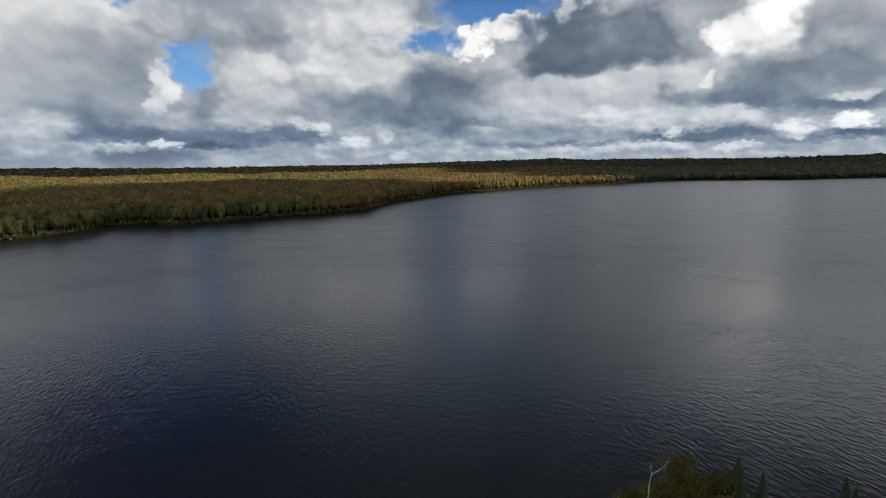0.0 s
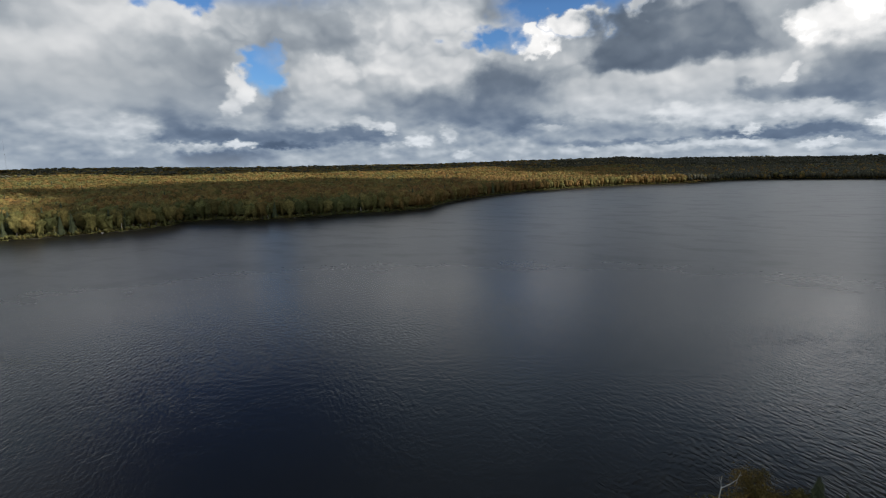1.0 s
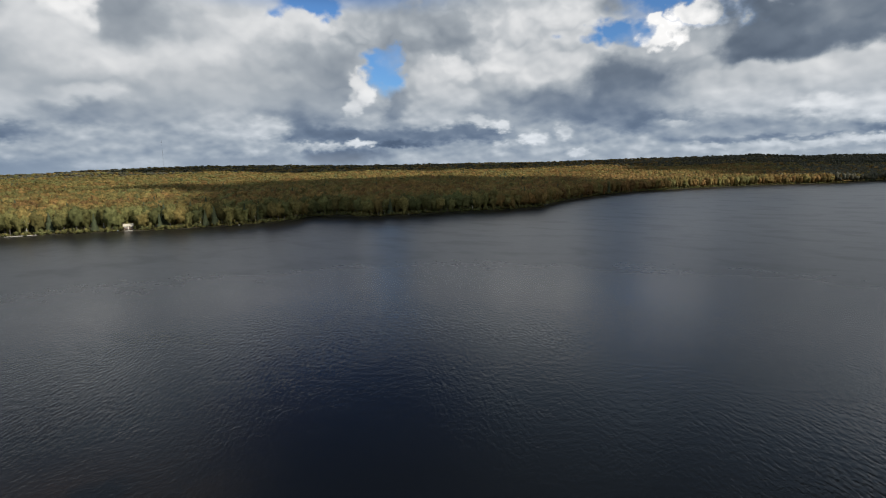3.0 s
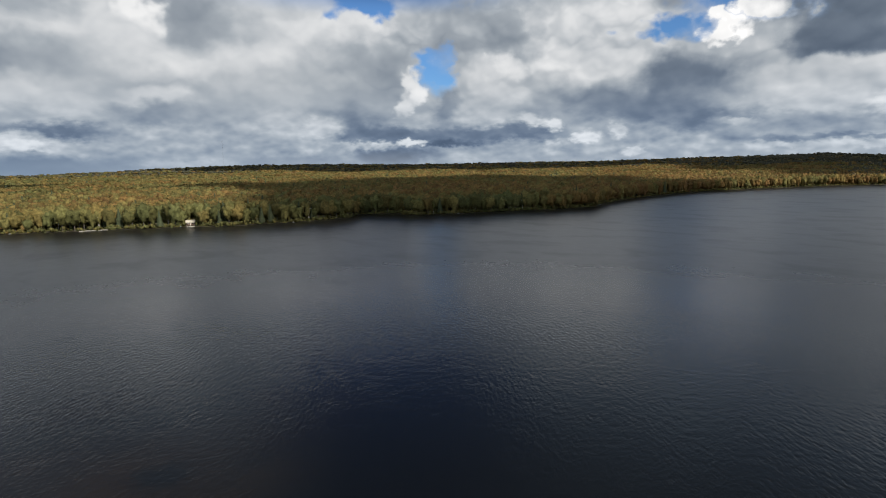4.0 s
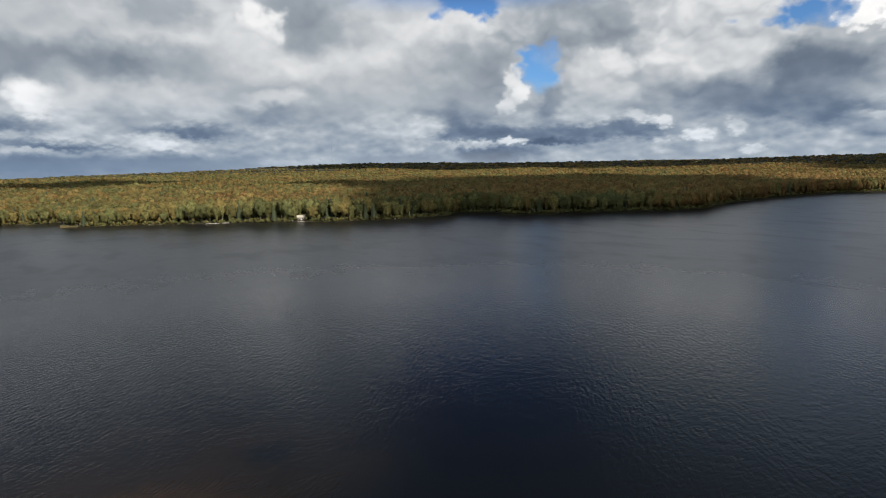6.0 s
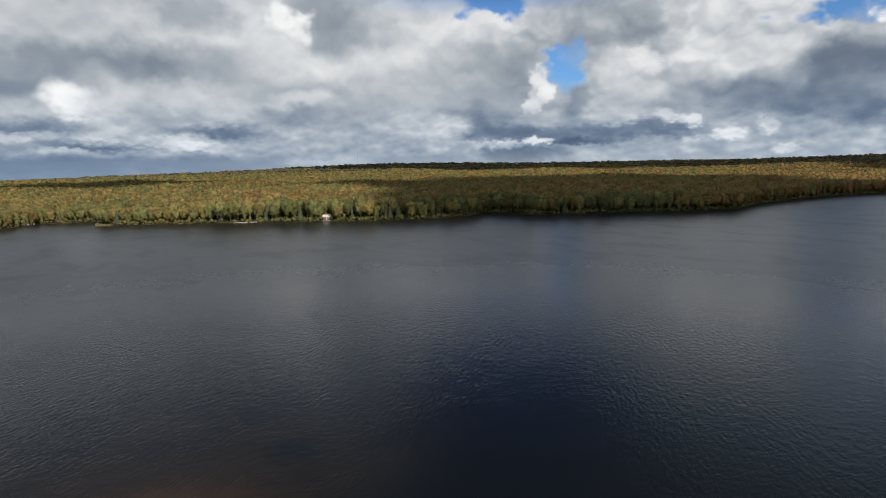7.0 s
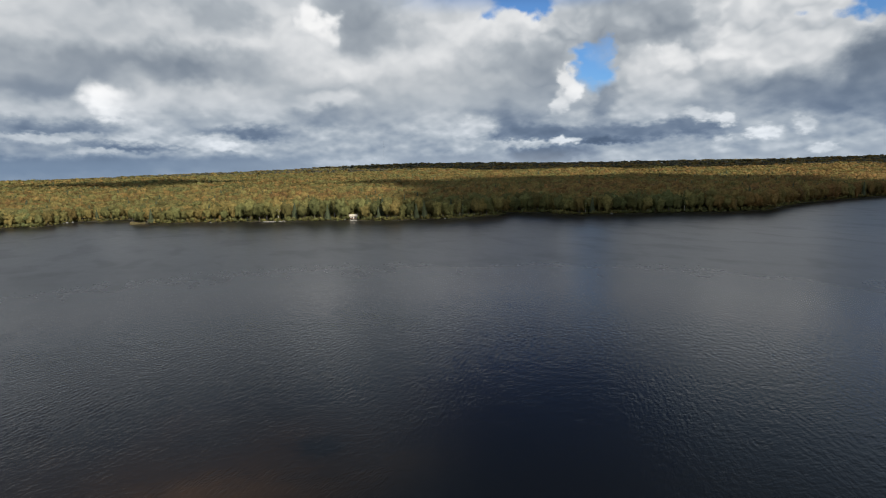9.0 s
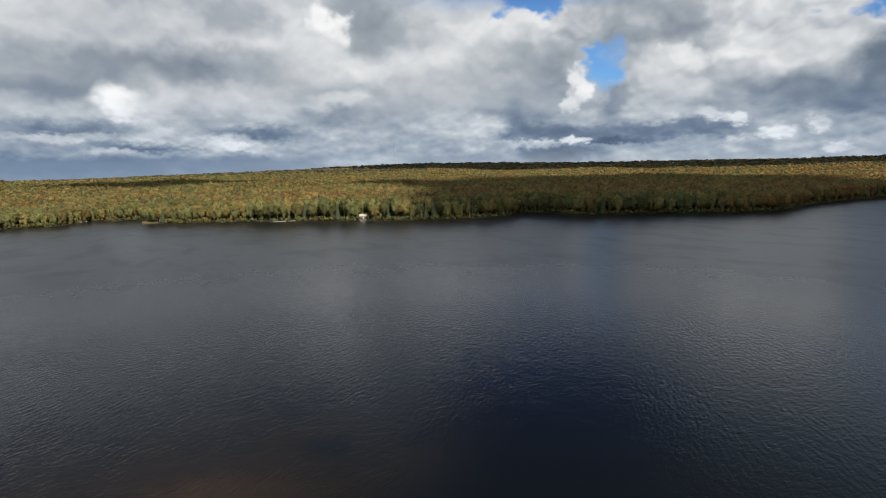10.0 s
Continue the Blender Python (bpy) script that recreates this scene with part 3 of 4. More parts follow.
def build_bushes():
    """Alder and willow scrub along the waterline."""
    rng = np.random.default_rng(17)
    n = 3000
    az = rng.uniform(-18, 80, n)
    off = rng.uniform(0.3, 7.5, n)
    r = shore_at(az) + off
    keep = (np.abs(az - 47.6) > 0.5) & ((az < 66.4) | (az > 68.1))
    az, r, off = az[keep], r[keep], off[keep]
    n = len(az)
    rows = np.column_stack([polar(az, r, np.full(n, -0.5)), rng.uniform(1.6, 4.2, n), rng.uniform(1.2, 6.0, n) * rng.uniform(0.5, 1.0, n), rng.uniform(-0.4, 0.5, n)])
    kinds = [crown(rng, 1, 9, 60, 0.13, -0.9, 0.7) for _ in range(6)]
    joined("shore_scrub", kinds, rows, LEAF_JOINED, "green and tan alder scrub along the waterline")


build_bushes()


def build_woods():
    rng = np.random.default_rng(3)
    near_kinds = [crown(rng, 3, 24, 300, 0.05, -0.8, 0.85) for _ in range(8)]
    mid_kinds = [crown(rng, 2, 15, 60, 0.065, -0.1) for _ in range(8)]
    far_kinds = [crown(rng, 1, 7, 24, 0.10, 0.0) for _ in range(8)]
    spires = [spire(rng) for _ in range(4)]
    rows = plant_rows()
    az, off, pick = rows[:, 6], rows[:, 7], rows[:, 8]
    conifer = (pick < 0.02) & (np.hypot(rows[:, 0], rows[:, 1]) < 2350)
    front = np.zeros(len(rows), bool)
    clearing = (np.abs(az - 47.6) < 0.62) & (off < 15)
    stretch = np.where(~clearing & (off < 24) & (az > 14) & (az < 76))[0]
    front[stretch[:300]] = True
    conifer &= ~clearing
    leafy = ~conifer & ~front & ~clearing
    far_off = np.hypot(rows[:, 0], rows[:, 1]) > 2350
    shaded_pines = (far_off & (pick < np.where(az < -5, 0.96, 0.6))) | ((az < -13.0 - 7.0 * (pick - 0.5)) & ((off > 60) | (az < -17)) & (rng.uniform(0, 1, len(rows)) < 0.88))      # the far bank's darker pine colour also stands in for shade and haze
    dark = rows[shaded_pines]
    joined("ridge_woods", [crown(rng, 1, 6, 12, 0.10, -0.6, 0.8) for _ in range(6)], dark, FAR_SHADED_PINE, "distant ridge woods, pine colour darkened for shade and haze")
    leafy &= ~shaded_pines
    joined("shore_woods", near_kinds, rows[leafy & (off < 75)], LEAF_JOINED, "dense autumn hardwoods along the lake shore")
    joined("forest", mid_kinds, rows[leafy & (off >= 75) & (off < 420)], LEAF_JOINED, "olive and rust coloured autumn forest canopy")
    joined("far_forest", far_kinds, rows[leafy & (off >= 420)], LEAF_JOINED, "distant autumn forest rolling to the skyline")
    tall = rows[conifer & ~front].copy()
    tall[:, 3] *= 0.62
    tall[:, 4] *= 1.08
    joined("spruce_woods", spires, tall, NEEDLE, "dark green spruces scattered through the woods")
    return rows[front], near_kinds, spires


FRONT, NEAR_KINDS, SPIRES = build_woods()


# ------------------------------------------------------------------ parts and things
def part(name, bm, mat, parent, label=""):
    me = bpy.data.meshes.new(name)
    bm.normal_update()
    bm.to_mesh(me)
    bm.free()
    me.materials.append(mat)
    ob = new(name, me)
    ob.parent = parent
    return tagged(ob, label)


def thing(name, label, category, at=None, group=""):
    ob = new(name)
    ob.empty_display_size = 0.3
    if at is not None:
        ob.matrix_world = at
    return tagged(ob, label, category, group)


def tube(bm, points, radii, sides=6):
    """A bent, tapering limb through the points."""
    rings = []
    for i, (p, r) in enumerate(zip(points, radii)):
        p = Vector(p)
        ahead = Vector(points[min(i + 1, len(points) - 1)]) - Vector(points[max(i - 1, 0)])
        turn = ahead.to_track_quat("Z", "Y")
        rings.append([bm.verts.new(p + turn @ Vector((math.cos(k * 2 * math.pi / sides) * r, math.sin(k * 2 * math.pi / sides) * r, 0))) for k in range(sides)])
    for a, b in zip(rings, rings[1:]):
        for k in range(sides):
            bm.faces.new((a[k], a[(k + 1) % sides], b[(k + 1) % sides], b[k]))
    bm.faces.new(rings[-1])
    bm.faces.new(rings[0][::-1])


def box(bm, x0, y0, z0, x1, y1, z1):
    q = bmesh.ops.create_cube(bm, size=1.0, matrix=Matrix.Translation(((x0 + x1) / 2, (y0 + y1) / 2, (z0 + z1) / 2)) @ Matrix.Diagonal((x1 - x0, y1 - y0, z1 - z0, 1)))
    return q["verts"]


def facing(az, r, z=0.0):
    """A pose out at an azimuth and distance, whose own -y looks back to the middle of the lake."""
    p = polar(np.array(az), np.array(r), np.array(z))
    return Matrix.Translation(p) @ Matrix.Rotation(radians(az), 4, "Z")


# ------------------------------------------------------------------ unseen clouds overhead, added for the shadows they lay on the woods
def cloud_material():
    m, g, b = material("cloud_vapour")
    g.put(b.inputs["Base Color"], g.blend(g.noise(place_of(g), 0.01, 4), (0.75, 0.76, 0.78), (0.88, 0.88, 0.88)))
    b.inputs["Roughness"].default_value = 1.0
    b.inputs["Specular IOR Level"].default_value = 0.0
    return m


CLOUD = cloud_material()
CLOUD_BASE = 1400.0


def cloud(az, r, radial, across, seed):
    """A cumulus out of view, added so that its shadow falls round an azimuth and distance on the land."""
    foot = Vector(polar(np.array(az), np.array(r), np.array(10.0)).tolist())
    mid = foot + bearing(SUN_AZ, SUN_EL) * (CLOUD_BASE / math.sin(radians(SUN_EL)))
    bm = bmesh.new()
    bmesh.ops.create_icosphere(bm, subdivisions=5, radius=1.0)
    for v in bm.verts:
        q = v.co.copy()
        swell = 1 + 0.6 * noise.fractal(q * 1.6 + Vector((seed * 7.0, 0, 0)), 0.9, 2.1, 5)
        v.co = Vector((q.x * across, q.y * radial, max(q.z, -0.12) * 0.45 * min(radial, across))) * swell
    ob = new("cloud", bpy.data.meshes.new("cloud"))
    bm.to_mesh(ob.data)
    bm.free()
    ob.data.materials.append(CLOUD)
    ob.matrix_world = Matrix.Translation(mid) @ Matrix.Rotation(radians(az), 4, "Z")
    return tagged(ob, "unseen cumulus cloud added to shade the land", "cloud", kind="structure")


# Unseen shadow casters, each set by where its shade should lie.
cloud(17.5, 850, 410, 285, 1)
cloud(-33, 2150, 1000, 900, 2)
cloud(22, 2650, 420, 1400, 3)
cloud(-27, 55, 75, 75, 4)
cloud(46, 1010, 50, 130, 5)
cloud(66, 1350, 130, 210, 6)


# ------------------------------------------------------------------ trees along the far shore
def trunk_mesh(bm, rng, high, thick, bare):
    lean = rng.uniform(-0.4, 0.4, 2)
    tube(bm, [(0, 0, -0.6), (lean[0] * 0.3, lean[1] * 0.3, high * 0.4), (lean[0], lean[1], high * 0.85)], [thick, thick * 0.75, thick * 0.25])
    for k in range(4):
        a, z = rng.uniform(0, 6.28), high * rng.uniform(bare, 0.7)
        out = high * rng.uniform(0.12, 0.2)
        tube(bm, [(lean[0] * 0.5, lean[1] * 0.5, z), (math.cos(a) * out, math.sin(a) * out, z + high * 0.14)], [thick * 0.4, thick * 0.12], 5)


def shore_tree(kind, rng):
    """One tree in its true size, with its trunk and its crown."""
    label = {"hardwood": "broad autumn hardwood standing on the lake shore", "birch": "slender white-stemmed birch at the water's edge",
             "spruce": "dark green spruce among the shore hardwoods"}[kind]
    ob = thing("tree", label, "tree", group="trees along the far shore")
    bm = bmesh.new()
    if kind == "spruce":
        v, f = spire(rng, 10, 8)
        v, high = v * (6.4, 6.4, 15.5), 15.5
        tube(bm, [(0, 0, -0.6), (0, 0, 14.2)], [0.24, 0.04])
    else:
        v, f = crown(rng, 3, 26, 700, 0.036, -0.9, 0.85)
        v, high = (v * (11.0, 11.0, 16.0), 16.0) if kind == "hardwood" else (v * (6.0, 6.0, 15.0) + (0.8, 0.9, 1.0), 15.5)
        trunk_mesh(bm, rng, high, 0.30 if kind == "hardwood" else 0.2, 0.3)
    part("trunk", bm, BIRCH if kind == "birch" else BARK, ob)
    leaves = new("crown", mesh_from("crown", v, f, NEEDLE if kind == "spruce" else LEAF_SINGLE))
    leaves.parent = ob
    return ob


def plant_shore():
    rng = np.random.default_rng(21)
    made = {}
    kinds = ["hardwood"] * 7 + ["birch"] + ["spruce"] * 2
    for i, row in enumerate(FRONT):
        slot = int(rng.integers(0, len(kinds)))
        if kinds[slot] == "spruce" and row[8] > 0.5:
            slot = int(rng.integers(0, 6))
        size = row[4] / 16.5
        wide = size * rng.uniform(0.88, 1.12)
        m = Matrix.Translation(row[:3]) @ Matrix.Rotation(rng.uniform(0, 6.28), 4, "Z") @ Matrix.Diagonal((wide, wide, size, 1))
        if slot in made:
            copy_thing(made[slot], m)
        else:
            made[slot] = shore_tree(kinds[slot], rng)
            made[slot].matrix_basis = m
            made[slot].scale = (1, 1, 1)


plant_shore()


# ------------------------------------------------------------------ trees on the near shore
RUST = leaf_material("rust_leaves", False, [(0.0, (0.125, 0.098, 0.030)), (0.5, (0.165, 0.112, 0.032)), (1.0, (0.165, 0.092, 0.030))])
OLIVE = leaf_material("olive_leaves", False, [(0.0, (0.11, 0.125, 0.032)), (0.5, (0.17, 0.155, 0.036)), (1.0, (0.20, 0.16, 0.038))])
BROWN = leaf_material("brown_leaves", False, [(0.0, (0.13, 0.115, 0.040)), (0.5, (0.17, 0.13, 0.042)), (1.0, (0.20, 0.13, 0.042))])


def stand(az, r, el):
    """Foot and height of a tree whose top is seen at an azimuth and elevation."""
    foot = 7.0 * (1 - min(r / float(near_shore_at(az)), 1)) ** 1.2 - 0.1
    top = EYE + r * math.tan(radians(el))
    return Matrix.Translation(polar(np.array(az), np.array(r), np.array(foot))), top - foot


def near_hardwood(az, r, el, wide, mat, label, seed):
    rng = np.random.default_rng(seed)
    at, high = stand(az, r, el)
    ob = thing("tree", label, "tree", at)
    bm = bmesh.new()
    tube(bm, [(0, 0, -0.3), (0.1, 0, high * 0.3), (-0.1, 0.1, high * 0.6), (0, 0, high * 0.9)], [0.24, 0.19, 0.13, 0.03], 8)
    n = 70
    t = (np.arange(n) + 0.5) / n
    up = 1 - 1.7 * t
    out = np.sqrt(1 - up * up)
    a = np.arange(n) * 2.4
    k = rng.uniform(0.55, 1.0, n)
    mid = np.stack([np.cos(a) * out * k * wide * 0.44, np.sin(a) * out * k * wide * 0.44, high * (0.66 + 0.30 * up * k)], -1)
    for q in mid[::4]:
        z = max(high * 0.25, q[2] - high * 0.16)
        tube(bm, [(0, 0, z), (q[0] * 0.55, q[1] * 0.55, (z + q[2]) / 2), tuple(q)], [0.07, 0.045, 0.012], 5)
    part("trunk", bm, BARK, ob)
    per = 520
    spread = rng.uniform(0.26, 0.44, n) * wide * 0.2
    at = np.repeat(mid, per, 0) + rng.normal(0, 1, (n * per, 3)) * np.repeat(spread, per)[:, None] * (1, 1, 0.8)
    at[:, 2] = np.minimum(at[:, 2], high)
    u, v = rng.normal(0, 1, (2, n * per, 3))
    u /= np.linalg.norm(u, axis=1, keepdims=True)
    v /= np.linalg.norm(v, axis=1, keepdims=True)
    quad = at[:, None] + np.stack([u * 0.10, v * 0.065, -u * 0.10, -v * 0.065], 1)
    leaves = new("crown", mesh_from("crown", quad.reshape(-1, 3), np.arange(n * per * 4).reshape(-1, 4), mat, np.repeat(rng.uniform(0, 1, n), per * 4)))
    leaves.parent = ob
    return ob


def near_spruce(az, r, el, wide, seed, label):
    rng = np.random.default_rng(seed)
    at, high = stand(az, r, el)
    ob = thing("spruce", label, "tree", at, "spruces on the near shore")
    bm = bmesh.new()
    tube(bm, [(0, 0, -0.3), (0, 0, high * 0.5), (0, 0, high)], [0.2, 0.12, 0.012], 7)
    part("trunk", bm, BARK, ob)
    vs, fs = [], []
    z = high * 0.12
    while z < high - 0.1:
        t = z / high
        reach = wide * 0.5 * (1 - t) ** 0.85 + 0.05
        arms = 13 if t < 0.9 else 8
        turn = rng.uniform(0, 6.28)
        for k in range(arms):
            a = turn + k * 2 * math.pi / arms + rng.uniform(-0.2, 0.2)
            q = reach * rng.uniform(0.75, 1.15)
            side = np.array([-math.sin(a), math.cos(a), 0])
            tip = np.array([math.cos(a), math.sin(a), 0])
            for j in range(5):
                b, c = j / 5, (j + 1.4) / 5
                w = 0.30 * q * (1 - 0.6 * b) + 0.05
                for flip in (-1, 1):
                    root = tip * q * b + (0, 0, z - q * 0.32 * b * b)
                    end = tip * q * min(c, 1.05) + side * flip * w + (0, 0, z - q * 0.32 * c * c - 0.10 * q + rng.uniform(-0.05, 0.05))
                    along = tip * q * min(c + 0.12, 1.1) + (0, 0, z - q * 0.34 * c * c + 0.03)
                    fs.append((len(vs), len(vs) + 1, len(vs) + 2))
                    vs += [root, end, along]
        z += 0.17 + 0.14 * (1 - t)
    leaves = new("foliage", mesh_from("foliage", np.array(vs), np.array(fs), NEEDLE))
    leaves.parent = ob
    return ob


def dead_birch(az, r, el):
    at, high = stand(az, r, el)
    ob = thing("dead_birch", "bare white dead birch with forked limbs", "tree", at @ Matrix.Rotation(radians(az), 4, "Z"))
    bm = bmesh.new()
    tube(bm, [(-0.5, 0, -0.3), (-0.42, 0, high * 0.6), (-0.25, 0, high * 0.86), (-0.10, 0, high - 1.6)], [0.12, 0.085, 0.05, 0.038], 7)
    part("trunk", bm, BIRCH, ob)
    for name, pts in (("limb", [(-0.10, 0, high - 1.65), (-0.16, 0, high - 1.1), (-0.06, 0, high - 0.55)]),
                      ("limb", [(-0.10, 0, high - 1.65), (0.55, 0.1, high - 1.15), (1.0, 0.1, high - 0.65), (1.2, 0.1, high)]),
                      ("twig", [(1.0, 0.1, high - 0.65), (0.92, 0.2, high - 1.2)]), ("twig", [(-0.16, 0, high - 1.15), (-0.34, 0.1, high - 0.85)]),
                      ("twig", [(1.12, 0.1, high - 0.3), (1.34, 0.1, high - 0.2)])):
        bm = bmesh.new()
        tube(bm, pts, list(np.linspace(0.034 if name == "limb" else 0.018, 0.009, len(pts))), 5)
        part(name, bm, BIRCH, ob)


near_hardwood(-24.5, 50.0, -27.0, 7.2, RUST, "rust-brown hardwood on the near shore", 1)
near_hardwood(-20.9, 49.0, -29.2, 5.6, OLIVE, "olive green hardwood on the near shore", 2)
near_hardwood(-27.8, 51.0, -26.8, 4.8, BROWN, "thin brownish hardwood beside a spruce", 3)
near_spruce(-29.4, 51.0, -26.2, 8.0, 4, "dark spruce beside a brown hardwood")
near_spruce(-22.5, 48.5, -29.6, 3.6, 9, "dark young spruce behind a dead birch")
near_spruce(-31.5, 52.0, -26.95, 5.0, 5, "narrow dark spruce apart from the hardwoods")
near_spruce(-37.8, 52.5, -25.65, 5.4, 6, "pointed dark spruce near the water")
near_spruce(-36.9, 52.0, -27.0, 4.6, 7, "small dark spruce near the water")
near_spruce(-38.5, 52.0, -26.3, 4.8, 8, "small dark spruce near the water")
dead_birch(-21.7, 47.5, -27.6)


# ------------------------------------------------------------------ cabin, docks and shore clutter
LOG = plain_material("stained_logs", (0.07, 0.045, 0.03), (0.13, 0.08, 0.05), 1.5, 0.8, (0.4, 1, 4))
TIN = plain_material("pale_sheet_roof", (0.46, 0.41, 0.32), (0.58, 0.52, 0.42), 0.8, 0.5)
BOARD = plain_material("weathered_boards", (0.40, 0.37, 0.33), (0.60, 0.56, 0.50), 1.2, 0.85, (1, 6, 1))
PANE = plain_material("dark_glass", (0.02, 0.025, 0.03), (0.03, 0.035, 0.04), 1.0, 0.08)
WHITE = plain_material("white_paint", (0.70, 0.70, 0.67), (0.80, 0.80, 0.78), 2.0, 0.5)
BLUE = plain_material("pale_blue_hull", (0.30, 0.42, 0.48), (0.40, 0.52, 0.58), 2.0, 0.4)
ROCK = plain_material("grey_granite", (0.12, 0.115, 0.11), (0.27, 0.26, 0.24), 2.0, 0.9)
REED = plain_material("tan_sedge", (0.10, 0.085, 0.035), (0.18, 0.14, 0.06), 0.6, 0.9)
STEEL = plain_material("grey_steel", (0.25, 0.26, 0.28), (0.35, 0.36, 0.38), 1.0, 0.5)


def boathouse(az, r):
    ob = thing("boathouse", "small log boathouse with a pale sheet roof at the shore", "cabin", facing(az, r, 0.55))
    bm = bmesh.new()
    for k in range(9):                                        # stacked logs of the walls
        z = 0.30 + k * 0.27
        for x0, y0, x1, y1 in ((-3.0, -2.1, 3.0, -1.85), (-3.0, 1.85, 3.0, 2.1), (-3.0, -1.85, -2.75, 1.85), (2.75, -1.85, 3.0, 1.85)):
            box(bm, x0, y0, z, x1, y1, z + 0.255)
    part("wall", bm, LOG, ob)
    for x in (-2.8, 0, 2.8):
        for y in (-1.9, 1.9):
            bm = bmesh.new()
            box(bm, x - 0.15, y - 0.15, -0.9, x + 0.15, y + 0.15, 0.32)
            part("post", bm, BOARD, ob)
    for side in (-1, 1):
        bm = bmesh.new()
        v = [bm.verts.new(q) for q in ((-3.5, side * 2.7, 2.55), (3.5, side * 2.7, 2.55), (3.5, 0, 4.25), (-3.5, 0, 4.25), (-3.5, side * 2.7, 2.65), (3.5, side * 2.7, 2.65), (3.5, 0, 4.35), (-3.5, 0, 4.35))]
        for f in ((0, 1, 2, 3), (4, 5, 6, 7), (0, 1, 5, 4), (1, 2, 6, 5), (2, 3, 7, 6), (3, 0, 4, 7)):
            bm.faces.new([v[k] for k in f])
        bmesh.ops.recalc_face_normals(bm, faces=bm.faces)
        part("roof", bm, TIN, ob, "pale sheet metal roof slope")
    for x in (-2.97, 2.77):
        bm = bmesh.new()
        v = [bm.verts.new(q) for q in ((x, -2.05, 2.72), (x, 2.05, 2.72), (x, 0, 4.2), (x + 0.2, -2.05, 2.72), (x + 0.2, 2.05, 2.72), (x + 0.2, 0, 4.2))]
        for f in ((0, 1, 2), (3, 5, 4), (0, 3, 4, 1), (1, 4, 5, 2), (2, 5, 3, 0)):
            bm.faces.new([v[k] for k in f])
        part("gable", bm, LOG, ob)
    bm = bmesh.new()
    box(bm, -0.45, -2.16, 0.35, 0.45, -2.10, 2.35)
    part("door", bm, BOARD, ob)
    for x in (-1.8, 1.8):
        bm = bmesh.new()
        box(bm, x - 0.55, -2.17, 1.2, x + 0.55, -2.11, 2.1)
        w = part("window", bm, WHITE, ob)
        bm = bmesh.new()
        box(bm, x - 0.46, -2.19, 1.29, x + 0.46, -2.175, 2.01)
        part("pane", bm, PANE, w)


def dock(az, r, long, deep, label, turn=0.0):
    ob = thing("dock", label, "dock", facing(az, r, 0.0) @ Matrix.Rotation(radians(turn), 4, "Z"))
    bm = bmesh.new()
    n = int(long / 0.3)
    for k in range(n):
        x = -long / 2 + k * 0.3
        box(bm, x, -deep / 2, 0.46, x + 0.27, deep / 2, 0.52)
    tagged(part("deck", bm, BOARD, ob, "weathered grey deck boards"), kind="stuff")
    for y in (-deep / 2 + 0.1, deep / 2 - 0.1):
        bm = bmesh.new()
        box(bm, -long / 2, y - 0.06, 0.30, long / 2, y + 0.06, 0.457)
        part("beam", bm, BOARD, ob)
        for k in range(max(3, int(long / 3))):
            bm = bmesh.new()
            x = -long / 2 + 0.2 + k * (long - 0.4) / (max(3, int(long / 3)) - 1)
            tube(bm, [(x, y, -1.5), (x, y, 0.75)], [0.07, 0.07], 6)
            part("post", bm, BOARD, ob)


def canoe(az, r):
    ob = thing("canoe", "pale blue canoe lying keel up on the bank", "canoe", facing(az, r, 0.42) @ Matrix.Rotation(radians(12), 4, "Z"))
    bm = bmesh.new()
    rings = []
    for i in range(13):
        t = i / 12 * 2 - 1
        w, h = 0.45 * (1 - t * t) ** 0.6 + 0.02, 0.42 + 0.16 * t * t
        rings.append([bm.verts.new((t * 2.4, math.cos(a) * w, math.sin(a) * h)) for a in np.linspace(0, math.pi, 9)])
    for a, b in zip(rings, rings[1:]):
        for k in range(8):
            bm.faces.new((a[k], b[k], b[k + 1], a[k + 1]))
    part("hull", bm, BLUE, ob)
    for y in (-1, 1):
        bm = bmesh.new()
        tube(bm, [(t * 2.4, y * (0.45 * (1 - t * t) ** 0.6 + 0.03), 0.0) for t in np.linspace(-0.98, 0.98, 11)], [0.03] * 11, 5)
        part("gunwale", bm, LOG, ob)


def boulder(az, r, size, seed):
    bm = bmesh.new()
    bmesh.ops.create_icosphere(bm, subdivisions=3, radius=size)
    for v in bm.verts:
        v.co *= 1 + 0.35 * noise.noise(v.co / size * 1.4 + Vector((seed * 3.1, 0, 0)))
        v.co.z = max(v.co.z * 0.7, -0.35 * size)
    ob = part("boulder", bm, ROCK, None)
    ob.matrix_world = facing(az, r, 0.22 * size)
    return tagged(ob, "pale grey boulder at the waterline", "boulder", "boulders at the waterline")


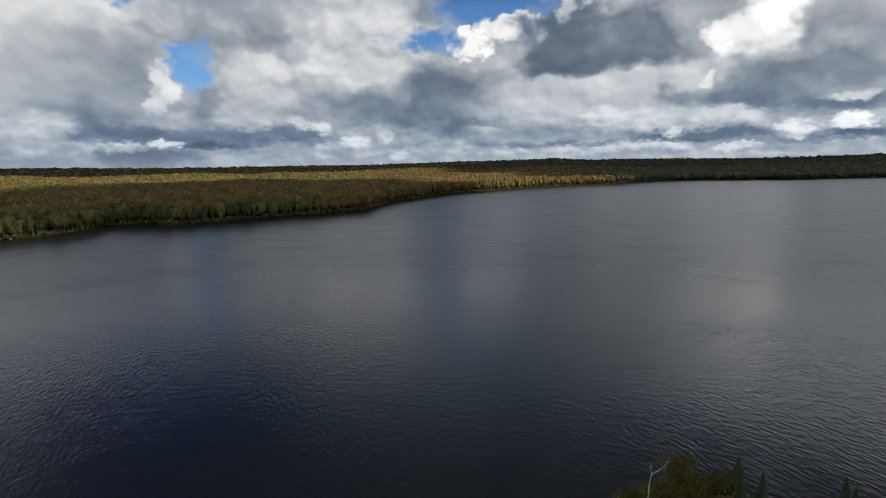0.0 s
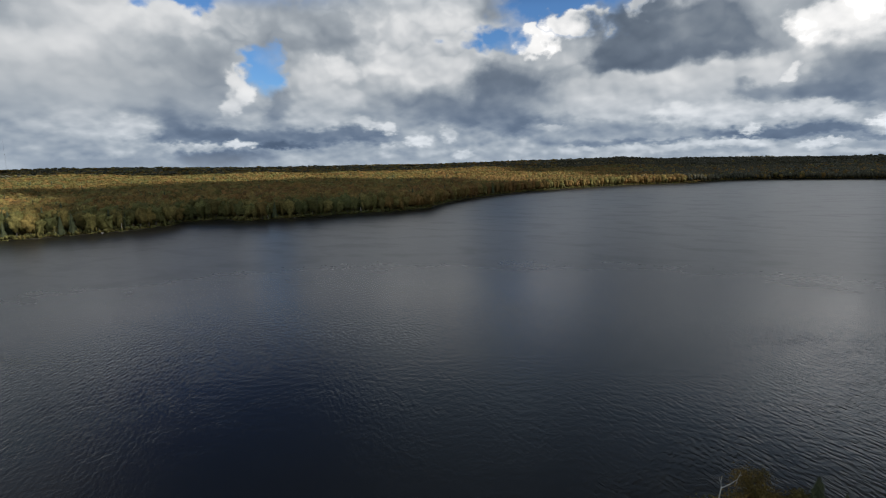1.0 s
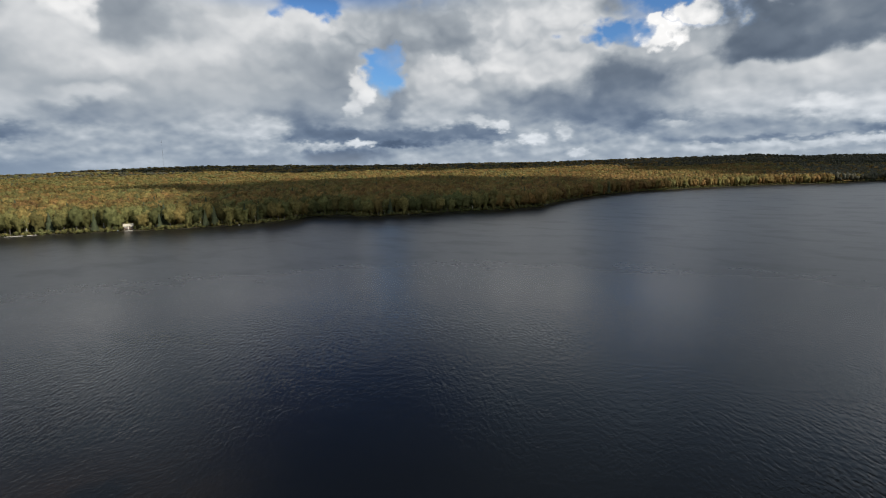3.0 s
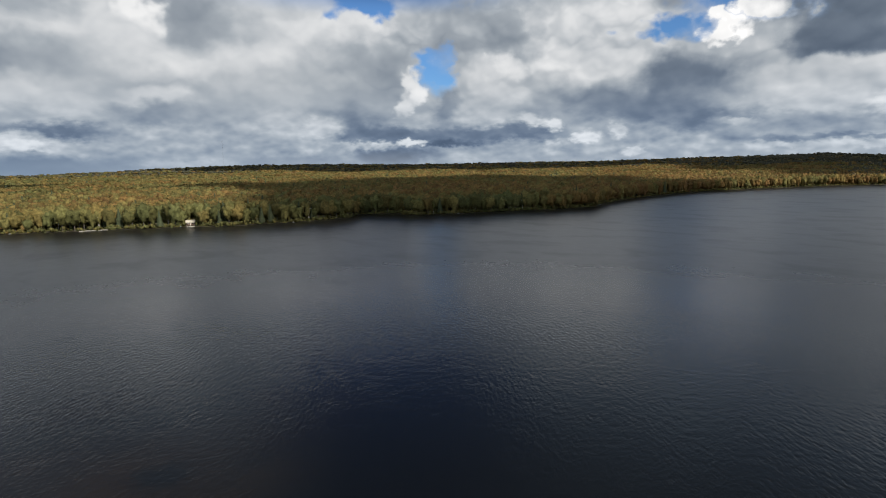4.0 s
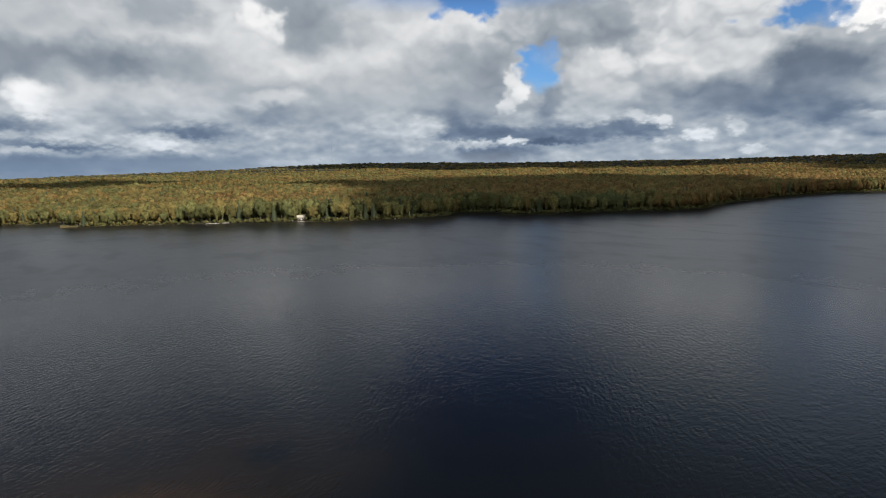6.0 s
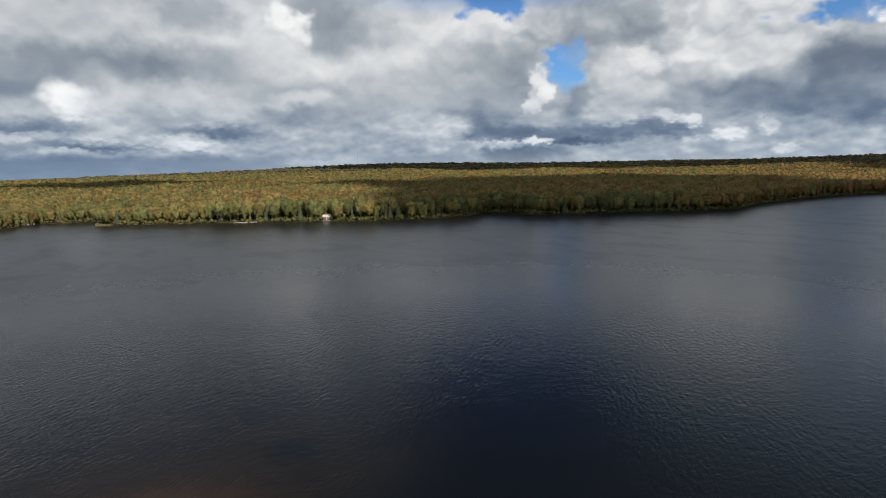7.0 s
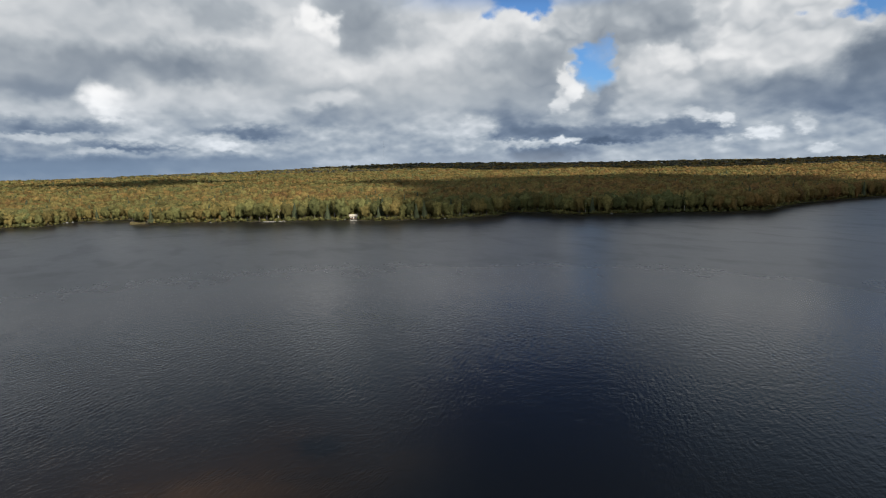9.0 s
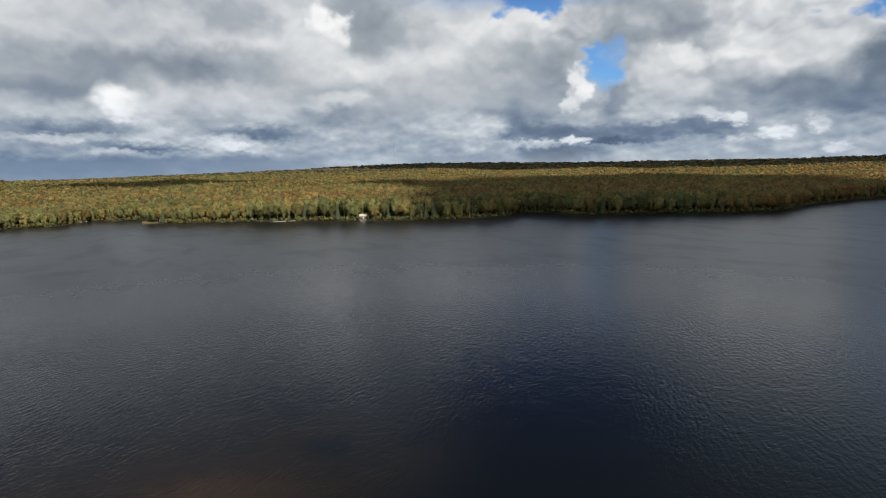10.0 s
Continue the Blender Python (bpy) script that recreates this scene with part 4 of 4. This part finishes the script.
def sedge(az0, az1, r0, r1):
    """Tan sedge on the low spit: narrow bent blades."""
    rng = np.random.default_rng(9)
    n = 5000
    az, r = rng.uniform(az0, az1, n), rng.uniform(r0, r1, n)
    a, h = rng.uniform(0, 6.28, n), rng.uniform(0.7, 1.6, n)
    foot = polar(az, r, np.full(n, 0.1))
    side = np.stack([np.cos(a), np.sin(a), 0 * a], -1) * 0.10
    tip = foot + np.stack([np.sin(a) * 0.4, np.cos(a) * 0.4, h], -1)
    v = np.stack([foot - side, foot + side, tip], 1).reshape(-1, 3)
    return tagged(new("sedge", mesh_from("sedge", v, np.arange(3 * n).reshape(-1, 3), REED)), "tan sedge growing on the low spit", "sedge", kind="stuff")


def radio_mast(az, r, el):
    base = float(land_height(az, r))
    high = EYE + r * math.tan(radians(el)) - base
    ob = thing("radio_mast", "slim grey lattice radio mast held by guy wires", "mast", facing(az, r, base))
    w = 0.45
    for k in range(3):
        a = k * 2 * math.pi / 3
        bm = bmesh.new()
        tube(bm, [(math.cos(a) * w, math.sin(a) * w, -1), (math.cos(a) * w, math.sin(a) * w, high)], [0.11, 0.09], 5)
        part("leg", bm, STEEL, ob)
    bm = bmesh.new()
    for i in range(int(high / 3)):
        for k in range(3):
            a, b = k * 2 * math.pi / 3, (k + 1) * 2 * math.pi / 3
            tube(bm, [(math.cos(a) * w, math.sin(a) * w, i * 3), (math.cos(b) * w, math.sin(b) * w, i * 3 + 3)], [0.04, 0.04], 4)
    tagged(part("bracing", bm, STEEL, ob), kind="stuff")
    for k in range(3):
        a = k * 2 * math.pi / 3 + 0.5
        for z in (0.5, 0.95):
            bm = bmesh.new()
            tube(bm, [(math.cos(a) * 60, math.sin(a) * 60, -6), (math.cos(a) * w, math.sin(a) * w, high * z)], [0.02, 0.02], 4)
            part("guy_wire", bm, STEEL, ob)


boathouse(47.6, 481.0)
dock(47.6, 472.5, 5.4, 1.9, "short weathered wooden dock before the boathouse")
dock(55.4, 488.0, 18.0, 1.7, "long weathered wooden dock along the shore", -4)
canoe(48.7, 477.5)
for i, (a, q, w) in enumerate([(72.6, 589, 1.1), (72.2, 591, 0.8), (72.9, 586, 0.9), (73.3, 581, 0.7), (38.2, 470, 0.9), (61.2, 508, 0.7), (7.3, 614, 1.0), (21.5, 512, 0.8)]):
    boulder(a, q, w, i)
sedge(66.7, 67.9, 528, 545)
radio_mast(44.3, 2600.0, 2.6)
